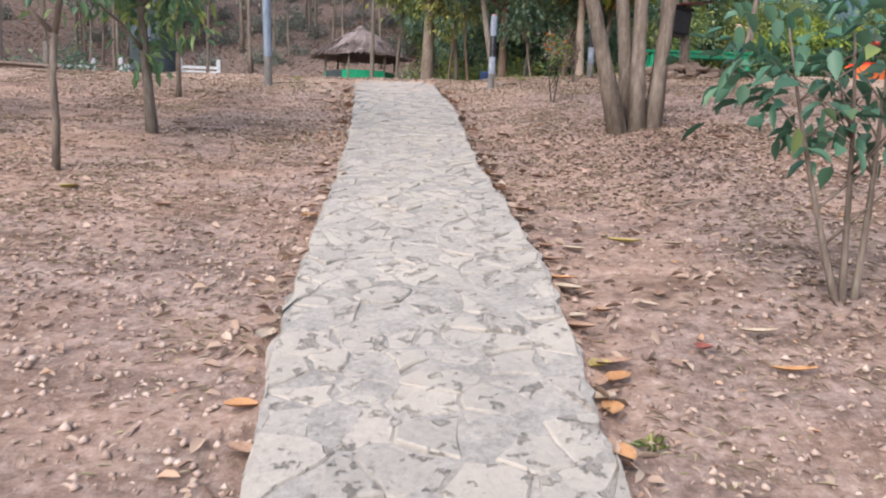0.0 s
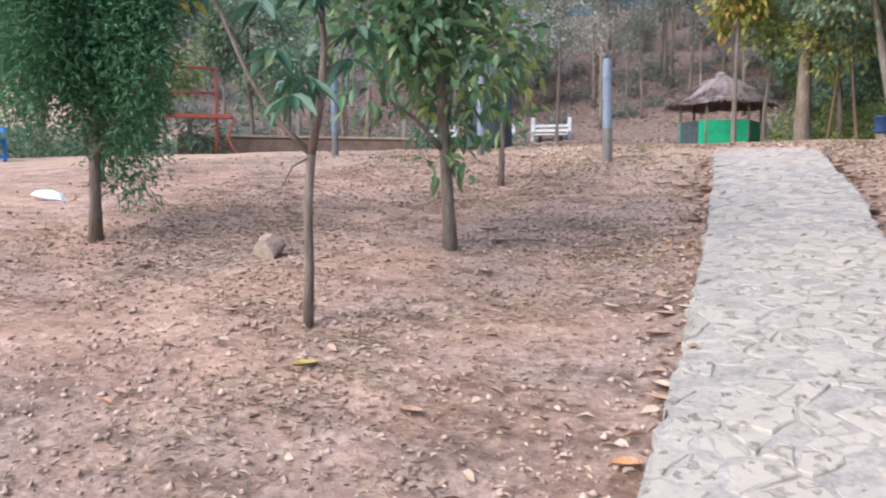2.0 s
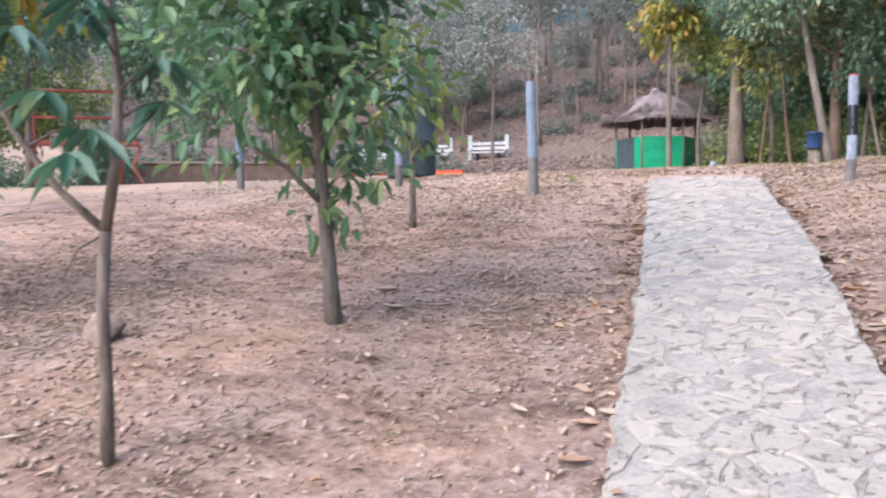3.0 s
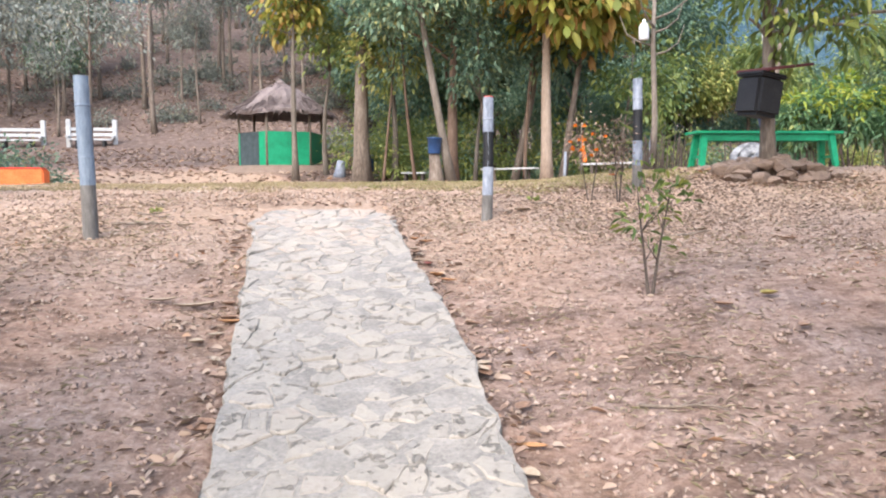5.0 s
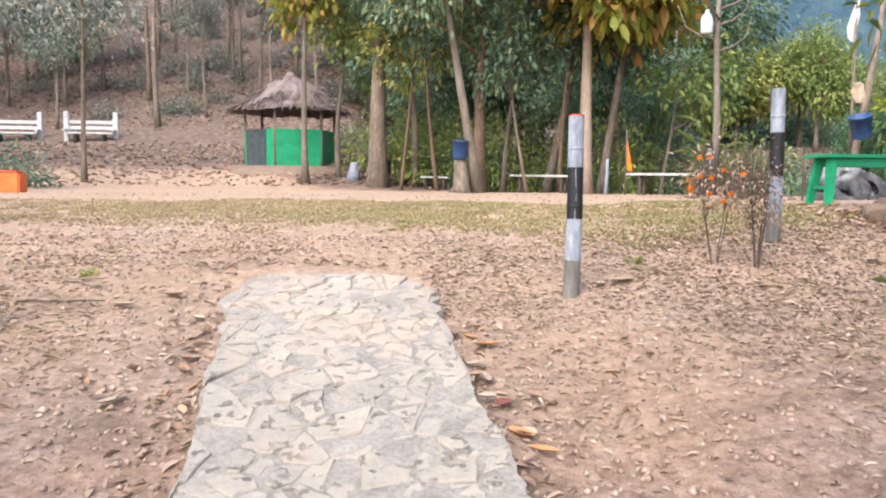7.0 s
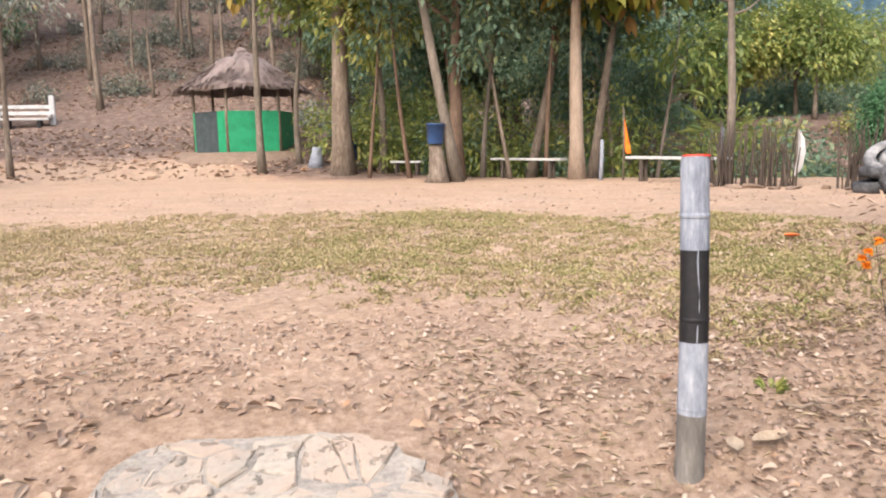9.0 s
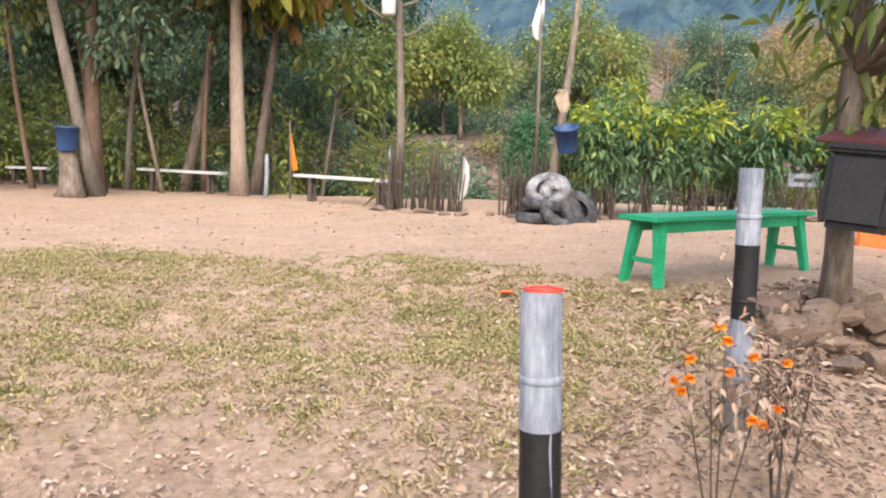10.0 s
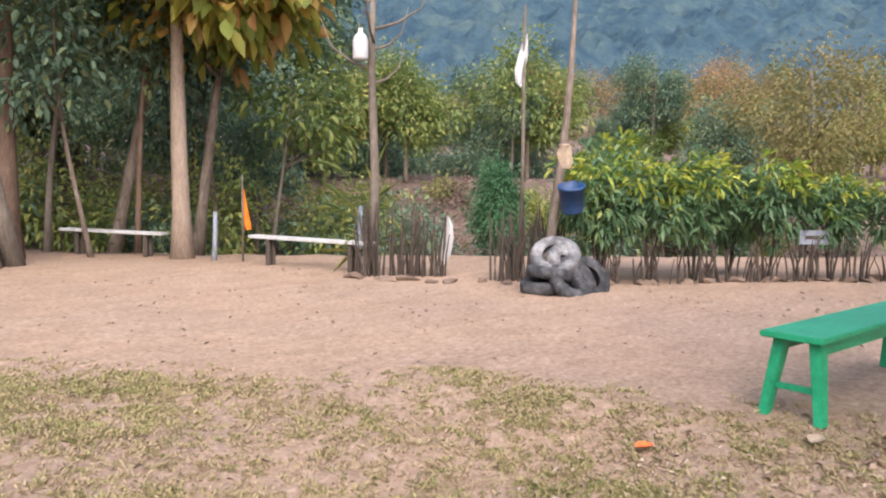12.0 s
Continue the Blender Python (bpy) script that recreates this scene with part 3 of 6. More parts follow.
def build_path():
    r = random.Random(11)
    root = tagged(new("path"), "pale grey stone-paved footpath climbing the slope", "path", kind="structure")
    y0, y1, n = -1.5, 12.33, 80

    def ends(y):
        """Left and right edge with their own wander, rounded off at the top."""
        k = max(0.0, (y - 11.85) / 0.5)
        pinch = 0.42 * (1 - math.sqrt(max(0.0, 1 - k * k)))
        w = 0.035 * noise.noise((3.1 * y, 0, 0)) + 0.035 * noise.noise((9 * y, 7, 0)) + 0.02 * noise.noise((25 * y, 2, 0))
        v = 0.035 * noise.noise((2.9 * y, 3, 5)) + 0.035 * noise.noise((10 * y, 1, 9)) + 0.02 * noise.noise((24 * y, 4, 9))
        w, v = w * (1 + 1.2 * float(smooth(y, 11.4, 12.0))), v * (1 + 1.2 * float(smooth(y, 11.4, 12.0)))
        return float(path_left(y)) + w + pinch, float(path_right(y)) + v - pinch

    def sunk(y):
        """The paving dips under the trodden soil at its top end."""
        return 0.019 * float(smooth(y, 11.6, 12.3))

    # the mortar bed
    verts, faces, cols = [], [], 15
    for i in range(n * 3 + 1):
        y = y0 + (y1 - y0) * i / (3 * n)
        a, b = ends(y)
        top = [(a + (b - a) * k / (cols - 1), y) for k in range(cols)]
        ring = [(a - 0.015, y, ground_at(a, y) - 0.12)] + [(x, q, ground_at(x, q) + 0.0295 - 1.1 * sunk(q) + r.uniform(-0.004, 0.004)) for x, q in top] + [(b + 0.015, y, ground_at(b, y) - 0.12)]
        verts += ring
    m = cols + 2
    for i in range(3 * n):
        for k in range(m - 1):
            faces.append((i * m + k, i * m + k + 1, (i + 1) * m + k + 1, (i + 1) * m + k))
    raw_part("mortar_bed", verts, faces, MORTAR, root)
    # the stones: uneven courses, cut against one another
    seeds, y, row = [], y0, 0
    while y < y1:
        step = r.uniform(0.10, 0.19)
        a, b = ends(min(y, y1 - 0.02))
        count = max(2, round((b - a) / r.uniform(0.12, 0.24)))
        for k in range(count):
            seeds.append((a + (b - a) * (k + 0.5 + r.uniform(-0.42, 0.42) + (0.2 if row % 2 else -0.2) * 0.5) / count, y + r.uniform(-0.09, 0.09)))
        y += step
        row += 1
    laid, rest_v, rest_f = 0, [], []
    for px, py in seeds:
        cell = [(px - 0.4, py - 0.4), (px + 0.4, py - 0.4), (px + 0.4, py + 0.4), (px - 0.4, py + 0.4)]
        for qx, qy in seeds:
            if (qx, qy) != (px, py) and abs(qx - px) < 0.8 and abs(qy - py) < 0.8:
                cell = clip_cell(cell, px, py, qx, qy)
        inside = []
        for x, yy in cell:
            yy = min(max(yy, y0 + 0.01), y1 - 0.02)
            a, b = ends(yy)
            inside.append((min(max(x, a + 0.004), b - 0.004), yy))
        cx, cy = sum(p[0] for p in inside) / len(inside), sum(p[1] for p in inside) / len(inside)
        pts = []
        for i, p in enumerate(inside):
            q = inside[(i + 1) % len(inside)]
            pts.append(p)
            if math.dist(p, q) > 0.06:
                pts.append(((p[0] + q[0]) / 2 + r.uniform(-0.016, 0.016), (p[1] + q[1]) / 2 + r.uniform(-0.016, 0.016)))
        size = max(math.dist(p, (cx, cy)) for p in pts)
        if size < 0.04:
            continue
        gap, lift = r.choice((0.001, 0.002, 0.004, 0.008, 0.014)), r.uniform(0.027, 0.040) - sunk(cy)
        tx, ty = r.uniform(-0.065, 0.065), r.uniform(-0.065, 0.065)
        rings, k = [], len(pts)
        for inset, z in ((gap, 0.0), (gap + 0.0005, lift - 0.006), (gap + 0.006, lift)):
            for p in pts:
                d = math.dist(p, (cx, cy)) + 1e-6
                f = max(0.1, 1 - inset / d * 1.3)
                x, yy = cx + (p[0] - cx) * f, cy + (p[1] - cy) * f
                rings.append((x - cx, yy - cy, ground_at(x, yy) + z + (tx * (x - cx) + ty * (yy - cy) if z else 0) - ground_at(cx, cy)))
        fs = [(j * k + i, j * k + (i + 1) % k, (j + 1) * k + (i + 1) % k, (j + 1) * k + i) for j in range(2) for i in range(k)]
        fs.append(tuple(range(2 * k, 3 * k)))
        if 1.0 < cy < 7.6 and laid < 300:
            ob = raw_part("stone", rings, fs, STONE, root)
            ob.location = (cx, cy, ground_at(cx, cy))
            laid += 1
        else:
            k = len(rest_v)
            rest_v += [(x + cx, yy + cy, z + ground_at(cx, cy)) for x, yy, z in rings]
            rest_f += [tuple(i + k for i in q) for q in fs]
    raw_part("paving", rest_v, rest_f, STONE, root)["kind"] = "stuff"


# ---- posts ----
def bamboo_post(x, y, height, girth, bands, lean=(0, 0), rim=False, label="bamboo post painted in white and black bands, standing in dry soil"):
    root = thing("bamboo_post", pose(x, y, ground_at(x, y), lean[0], lean[1], 0), label, "post", "painted posts along the yard's edge")
    r = random.Random(int(100 * x))
    low = -0.15
    for name, top, mat, text in bands:
        zs = np.linspace(low, top * height, 8)
        v, f = tube_data([(0.004 * math.sin(4 * z), 0.003 * math.cos(5 * z), z) for z in zs], [girth * (1.06 - 0.06 * z / height) * r.uniform(0.985, 1.015) for z in zs], 18, 0.02, r, top == 1.0)
        raw_part(name, v, f, mat, root, text, top < 1.0)
        low = top * height
    for k in (0.22, 0.5, 0.82):
        v, f = tube_data([(0.004 * math.sin(4 * k * height), 0.003 * math.cos(5 * k * height), k * height + d) for d in (-0.011, -0.004, 0.004, 0.011)], [girth * q for q in (1.0, 1.07, 1.07, 1.0)], 18)
        raw_part("node_ring", v, f, next(b[2] for b in bands if k <= b[1]), root, smooth_faces=True)
    if rim:
        a = radians(262)
        run = [(girth * 1.035 * math.cos(a) + 0.004 * math.sin(4 * z) + 0.003 * math.sin(23 * z), girth * 1.035 * math.sin(a), z) for z in np.linspace(0.43 * height, 0.72 * height, 9)]
        raw_part("paint_run", *tube_data(run, [0.0022, 0.003, 0.0024, 0.0032, 0.0022, 0.003, 0.0026, 0.003, 0.0024], 6), WHITEWASH, root, "thin run of whitewash down the black band")
        v, f = lathe([(girth * 0.70, height + 0.001), (girth * 0.72, height + 0.007), (girth * 0.97, height + 0.007), (girth * 0.985, height + 0.001)], 18)
        raw_part("cut_rim", v, f, REDPAINT, root, "red painted cut rim")
        # No real cavity: a flat disc, its dark red painting the shade inside.
        v, f = lathe([(0.0, height + 0.003), (girth * 0.71, height + 0.003)], 18)
        raw_part("hollow", v, f, REDSTEEL, root, "flat dark red disc painting the shade in the cane's end")
    return root


BANDS = (("bare_foot", 0.20, BAREWOOD, "weathered grey foot"), ("lower_band", 0.43, WHITEWASH, "flaking whitewash"), ("black_band", 0.715, BLACKPAINT, "black painted band"), ("upper_band", 1.0, WHITEWASH, "flaking whitewash"))
BLUE_BANDS = (("bare_foot", 0.33, BAREWOOD, "weathered grey foot"), ("lower_band", 0.62, BLUEWASH, "faded grey-blue wash"), ("upper_band", 1.0, BLUEWASH, "faded grey-blue wash"))
bamboo_post(0.68, 11.96, 1.10, 0.047, BANDS, (-3, 1.5), True)
bamboo_post(2.31, 12.66, 1.08, 0.047, BANDS, (0, 0))
bamboo_post(-2.59, 11.42, 1.28, 0.056, BLUE_BANDS, (0, -1.0), label="bamboo post with faded grey-blue wash, standing in dry soil")
bamboo_post(-4.6, 12.1, 1.40, 0.05, (("bare_foot", 0.2, BAREWOOD, ""), ("upper_band", 1.0, WHITEWASH, "")), (1, 0), label="tall whitewashed bamboo post in dry soil")
bamboo_post(-6.95, 11.87, 1.25, 0.05, (("bare_foot", 0.3, BAREWOOD, ""), ("upper_band", 1.0, BLUEWASH, "")), (1, 0), label="grey weathered bamboo post in dry soil")


# ---- pavilion ----
def pavilion(x, y, base):
    root = thing("pavilion", pose(x, y, base, 0, 0, 0), "round thatched pavilion with green panels round its posts", "pavilion")
    r = random.Random(3)
    v, f = lathe([(0.0, 0.02), (2.0, 0.02), (2.35, -0.08), (2.7, -0.25), (3.0, -0.9)], 28)
    raw_part("plinth", v, f, ROCK, root, "low earth and stone plinth")
    for k in range(6):
        a = radians(60 * k + 18)
        px, py = 1.54 * math.cos(a), 1.54 * math.sin(a)
        v, f = tube_data([(px, py, 0), (px * 1.01, py, 1.0), (px, py * 1.01, 2.15)], [0.06, 0.055, 0.05], 8, 0.1, r)
        raw_part("post", v, f, BARK, root, smooth_faces=True)
    for k in range(6):
        if k == 1:
            continue
        a, b = radians(60 * k + 18), radians(60 * k + 78)
        p, q = Vector((1.58 * math.cos(a), 1.58 * math.sin(a), 0)), Vector((1.58 * math.cos(b), 1.58 * math.sin(b), 0))
        mid, way = (p + q) / 2, q - p
        m = pose(mid.x, mid.y, 0.63, 0, 0, math.degrees(math.atan2(way.y, way.x)))
        whole = way.length - 0.02
        for lo, hi, mat, words in ((0.0, 0.06, GREENPAINT, "narrow green painted board"), (0.065, 0.74, DARKMESH, "dark netting panel"), (0.745, 1.0, GREENPAINT, "flat green painted panel")) if k == 3 else ((0.0, 1.0, GREENPAINT, "flat green painted panel"),):
            part("panel", box(whole * (hi - lo), 0.03, 1.22, m @ pose(whole * ((lo + hi) / 2 - 0.5), 0, 0)), mat, root, words)
    n = 40
    prof = [(1.98, 1.82), (2.0, 1.95), (1.66, 2.17), (1.18, 2.54), (0.72, 2.84), (0.34, 3.03), (0.12, 3.12), (0.0, 3.13)]
    verts, faces = [], []
    for i, (rad, z) in enumerate(prof):
        for k in range(n):
            a = 2 * math.pi * k / n
            w = 1 + (r.uniform(-0.05, 0.05) if i < 6 else 0) - (0.07 * abs(math.sin(3 * a)) if i < 4 else 0)
            verts.append((rad * w * math.cos(a), rad * w * math.sin(a), z + r.uniform(-0.04, 0.04) + (0.08 * abs(math.sin(3 * a)) if i < 2 else 0)))
    for i in range(len(prof) - 1):
        for k in range(n):
            faces.append((i * n + k, i * n + (k + 1) % n, (i + 1) * n + (k + 1) % n, (i + 1) * n + k))
    for k in range(n):
        verts.append((0, 0, 2.95)) if k == 0 else None
    faces += [(k, len(verts) - 1, (k + 1) % n) for k in range(n)]
    raw_part("roof", verts, faces, THATCH, root, "grey weathered thatch roof")
    rng = np.random.default_rng(9)
    a = rng.uniform(0, 2 * np.pi, 2600)
    t = rng.random(2600) ** 0.6
    rad, z = 0.25 + 1.7 * t, 3.08 - 1.13 * t
    c = np.stack([rad * np.cos(a), rad * np.sin(a), z + 0.02], 1)
    o = np.stack([np.cos(a), np.sin(a), np.full_like(a, -0.45)], 1)
    lv, lf = leaves(c, o, 0.30, 0.035, rng, 0.1, 0.1, False)
    ob = new("thatch", fast_mesh("thatch", lv, lf, THATCH))
    ob.parent, ob["kind"] = root, "stuff"
    v, f = lathe([(0.16, 3.04), (0.19, 3.14), (0.10, 3.24), (0.0, 3.27)], 14)
    raw_part("roof_cap", v, f, THATCH, root)


pavilion(-3.85, 34.6, 3.58)


# ---- benches ----
def green_bench():
    root = thing("bench", pose(3.755, 14.545, ground_at(3.78, 14.5), 0, 0, 1.5), "long green painted wooden bench with splayed legs on sandy ground", "bench")
    ln, h = 1.95, 0.50
    part("seat", box(ln, 0.36, 0.035, pose(ln / 2 - 0.1, 0, h - 0.0175)), GREENPAINT, root)
    for s in (-1, 1):
        part("apron", box(ln - 0.3, 0.025, 0.085, pose(ln / 2 - 0.1, s * 0.115, h - 0.078), 0.003), GREENPAINT, root)
    for x, tip in ((0.03, -0.06), (ln - 0.23, 0.06)):
        for s in (-1, 1):
            bm = bmesh.new()
            top = [(x - 0.045, s * 0.10 - 0.035), (x + 0.045, s * 0.10 - 0.035), (x + 0.045, s * 0.10 + 0.035), (x - 0.045, s * 0.10 + 0.035)]
            foot = [(x + tip - 0.032, s * 0.165 - 0.028), (x + tip + 0.032, s * 0.165 - 0.028), (x + tip + 0.032, s * 0.165 + 0.028), (x + tip - 0.032, s * 0.165 + 0.028)]
            a = [bm.verts.new((*p, h - 0.036)) for p in top]
            b = [bm.verts.new((*p, -0.02)) for p in foot]
            bm.faces.new(a)
            bm.faces.new(b[::-1])
            for i in range(4):
                bm.faces.new((a[i], b[i], b[(i + 1) % 4], a[(i + 1) % 4]))
            bmesh.ops.bevel(bm, geom=bm.edges[:], offset=0.005, segments=2, affect="EDGES")
            part("leg", bm, GREENPAINT, root)
        part("stretcher", box(0.03, 0.28, 0.035, pose(x + tip * 0.62, 0, 0.18), 0.004), GREENPAINT, root)


green_bench()


def plank_bench(x0, y0, x1, y1, h=0.5):
    ln = math.dist((x0, y0), (x1, y1))
    mx, my = (x0 + x1) / 2, (y0 + y1) / 2
    root = thing("plank_bench", pose(mx, my, ground_at(mx, my), 0, 0, math.degrees(math.atan2(y1 - y0, x1 - x0))), "simple whitish plank bench on short stakes under the trees", "bench", "plank benches along the yard's far edge")
    part("seat", box(ln, 0.24, 0.05, pose(0, 0, h, 0, 0.6), 0.008), PLANKWHITE, root, "worn white plank")
    for s in (-1, 1):
        for t in (-1, 1):
            v, f = tube_data([(s * ln * 0.34, t * 0.07, -0.4), (s * ln * 0.34, t * 0.06, h - 0.02)], [0.045, 0.04], 8)
            raw_part("stake", v, f, STICKS, root, smooth_faces=True)


plank_bench(4.98, 24.35, 5.95, 22.2, 0.46)
plank_bench(2.9, 28.0, 4.12, 26.1, 0.44)
plank_bench(0.55, 30.3, 1.32, 29.8, 0.36)
plank_bench(-0.8, 31.6, 0.15, 31.2, 0.12)


def seat_bench(x, y, turn, sc=1.0):
    root = thing("garden_bench", pose(x, y, ground_at(x, y), 0, 0, turn) @ Matrix.Scale(sc, 4), "white painted concrete garden bench with slatted back on a leafy hillside", "bench", "white benches on the hillside")
    for s in (-1, 1):
        part("side_post", box(0.2, 0.2, 1.5, pose(s * 0.97, 0.1, 0.55), 0.03), PLANKWHITE, root)
        part("arm", box(0.12, 0.5, 0.12, pose(s * 0.95, -0.2, 0.5), 0.02), PLANKWHITE, root)
        part("foot", box(0.14, 0.4, 0.42, pose(s * 0.55, -0.15, 0.12), 0.02), BLACKPAINT, root, "dark concrete foot")
    for z in (0.62, 0.86):
        part("back_slat", box(1.85, 0.06, 0.14, pose(0, 0.1, z), 0.01), PLANKWHITE, root)
    part("seat", box(1.85, 0.45, 0.08, pose(0, -0.15, 0.38), 0.01), PLANKWHITE, root)


seat_bench(-13.0, 41.0, 8)
seat_bench(-16.2, 41.2, 8)
seat_bench(-19.6, 41.0, 8)


# ---- tyres, tub, flags ----
def tyre(m, mat, rad=0.27, fat=0.095):
    root = thing("tyre", m, "worn tyre daubed with white paint lying in a heap", "tyre", "heap of painted tyres")
    n, k = 32, 14
    verts, faces = [], []
    for i in range(n):
        a = 2 * math.pi * i / n
        for j in range(k):
            b = 2 * math.pi * j / k
            c = math.cos(b)
            rr = rad - fat * 0.2 + fat * 0.98 * (abs(c) ** 0.8) * math.copysign(1, c) + (0.004 if i % 2 and c > 0.5 else 0)
            verts.append((rr * math.cos(a), rr * math.sin(a), fat * 0.95 * (abs(math.sin(b)) ** 0.7) * math.copysign(1, math.sin(b))))
    for i in range(n):
        for j in range(k):
            if j in (6, 7):
                continue
            faces.append((i * k + j, ((i + 1) % n) * k + j, ((i + 1) % n) * k + (j + 1) % k, i * k + (j + 1) % k))
    raw_part("casing", verts, faces, mat, root, smooth_faces=True)


TX, TY = 6.75, 19.1
TZ = ground_at(TX, TY)
for dx, dy, dz, rx, ry, rz, mat, rad in ((-0.17, 0.06, 0.085, 2, -3, 10, TYRE, 0.27), (-0.10, 0.03, 0.245, 5, 7, 60, TYRE, 0.27), (-0.06, 0.03, 0.46, 40, -14, 0, TYREWHITE, 0.26), (0.03, -0.02, 0.40, 52, 24, 8, TYREWHITE, 0.17),
                                        (0.10, -0.17, 0.19, 46, 32, -8, TYRE, 0.25), (0.36, -0.06, 0.19, 40, 46, -12, TYRE, 0.24), (0.26, 0.12, 0.24, 34, 52, 0, TYREWHITE, 0.25)):
    tyre(pose(TX + 0.85 * dx + 0.53 * dy, TY - 0.53 * dx + 0.85 * dy, TZ + dz, rx, ry, rz - 32), mat, rad, 0.085)


def bucket(x, y, z, rad, depth, mat, label, lean=(0, 0), rotz=0):
    root = thing("hanging_bin", pose(x, y, z, lean[0], lean[1], rotz), label, "bin", "bins hung on trunks")
    v, f = lathe([(0.0, 0.0), (rad * 0.82, 0.0), (rad * 0.86, 0.02), (rad, depth - 0.03), (rad * 1.06, depth - 0.03), (rad * 1.06, depth), (rad * 0.95, depth), (rad * 0.8, 0.04), (0, 0.04)], 24)
    raw_part("body", v, f, mat, root, smooth_faces=True)
    v, f = tube_data([(rad * math.cos(a), 0.02, depth - 0.03 + 0.5 * rad * math.sin(a)) for a in np.linspace(0, math.pi, 9)], [0.008] * 9, 6)
    raw_part("bail", v, f, STICKS, root, "wire handle")


bucket(7.17, 19.3, 3.86, 0.17, 0.36, BLUEPLASTIC, "dark blue plastic bucket hung askew on a trunk", (10, -16))
bucket(1.27, 25.93, 3.66, 0.195, 0.43, BLUEPLASTIC, "blue plastic drum tied to a tree trunk", (0, 2))
bucket(-0.55, 31.0, 3.30, 0.2, 0.55, BLUEPLASTIC, "blue plastic bin leaning by the trees", (0, -3))


def cloth(name, m, pts, mat, parent, thick=0.004):
    """A hanging cloth with folds: rows of left and right edges down its height."""
    verts, faces, cols = [], [], 7
    for side in (0, 1):
        for i, (a, b, z) in enumerate(pts):
            for k in range(cols):
                t = k / (cols - 1)
                verts.append((a + (b - a) * t, 0.035 * math.sin(5.5 * t + i * 0.7) + side * thick, z))
    n = len(pts)
    for side in (0, 1):
        o = side * n * cols
        for i in range(n - 1):
            for k in range(cols - 1):
                q = (o + i * cols + k, o + i * cols + k + 1, o + (i + 1) * cols + k + 1, o + (i + 1) * cols + k)
                faces.append(q if side else q[::-1])
    ob = raw_part(name, verts, faces, mat, parent, smooth_faces=True)
    ob.matrix_local = m
    return ob


def flag_pole(x, y, height, girth, flag_top, mat, rows, label, turn=-35, lean=0):
    root = thing("flag_pole", pose(x, y, ground_at(x, y), 0, lean, turn), label, "flag")
    v, f = tube_data([(0, 0, -0.1), (0.01, 0, height * 0.5), (0, 0, height)], [girth, girth * 0.85, girth * 0.6], 8)
    raw_part("pole", v, f, BARK_PALE, root, smooth_faces=True)
    cloth("flag", Matrix.Translation((girth * 0.7, 0, flag_top)), rows, mat, root)


flag_pole(8.2, 21.3, 4.2, 0.035, 3.75, CLOTH, [(0.0, 0.02, 0.0), (-0.05, 0.03, -0.12), (-0.11, 0.04, -0.32), (-0.17, 0.0, -0.55), (-0.15, -0.03, -0.75), (-0.09, -0.05, -0.82)], "limp white flag on a thin pole behind the tyres")
flag_pole(6.74, 21.5, 0.95, 0.022, 0.93, CLOTH, [(0.0, 0.02, 0.0), (-0.02, 0.10, -0.15), (-0.03, 0.13, -0.35), (-0.05, 0.10, -0.6), (-0.02, 0.02, -0.75)], "limp white pennant on a short stick at the yard's edge", lean=3)
flag_pole(5.05, 24.9, 1.5, 0.02, 1.25, ORANGECLOTH, [(0.0, 0.02, 0.0), (-0.01, 0.05, -0.2), (-0.02, 0.09, -0.42), (0.0, 0.12, -0.6), (0.04, 0.13, -0.70)], "orange cloth pennant on a stick beside a plank bench")
for x, y, h in ((6.2, 23.0, 1.0), (4.7, 25.3, 0.85)):
    root = thing("stake", pose(x, y, ground_at(x, y), 0, 2, 0), "whitewashed wooden stake at the yard's edge", "stake", "white stakes")
    v, f = tube_data([(0, 0, -0.1), (0.01, 0, h * 0.6), (0, 0, h)], [0.045, 0.042, 0.035], 9, 0.1, random.Random(2))
    raw_part("shaft", v, f, WHITEWASH, root, smooth_faces=True)


# ---- rocks ----
def rock(x, y, z, sx, sy, sz, seed, group="", label="rough brown stone lying on dry soil", mat=ROCK):
    r = random.Random(seed)
    bm = bmesh.new()
    bmesh.ops.create_icosphere(bm, subdivisions=3, radius=1)
    cuts = [(Vector((r.uniform(-1, 1), r.uniform(-1, 1), r.uniform(-1, 1))).normalized(), r.uniform(0.42, 0.75)) for _ in range(11)]
    for v in bm.verts:
        for n, d in cuts:
            k = v.co.dot(n) - d
            if k > 0:
                v.co -= n * k * 0.9
        v.co += v.co.normalized() * 0.06 * noise.noise(v.co * 2.3 + Vector((seed, 0, 0)))
        v.co = Vector((v.co.x * sx, v.co.y * sy, v.co.z * sz))
    ob = part("rock", bm, mat)
    ob.matrix_world = pose(x, y, z, r.uniform(-10, 10), r.uniform(-10, 10), r.uniform(0, 360))
    return tagged(ob, label, "rock", group)


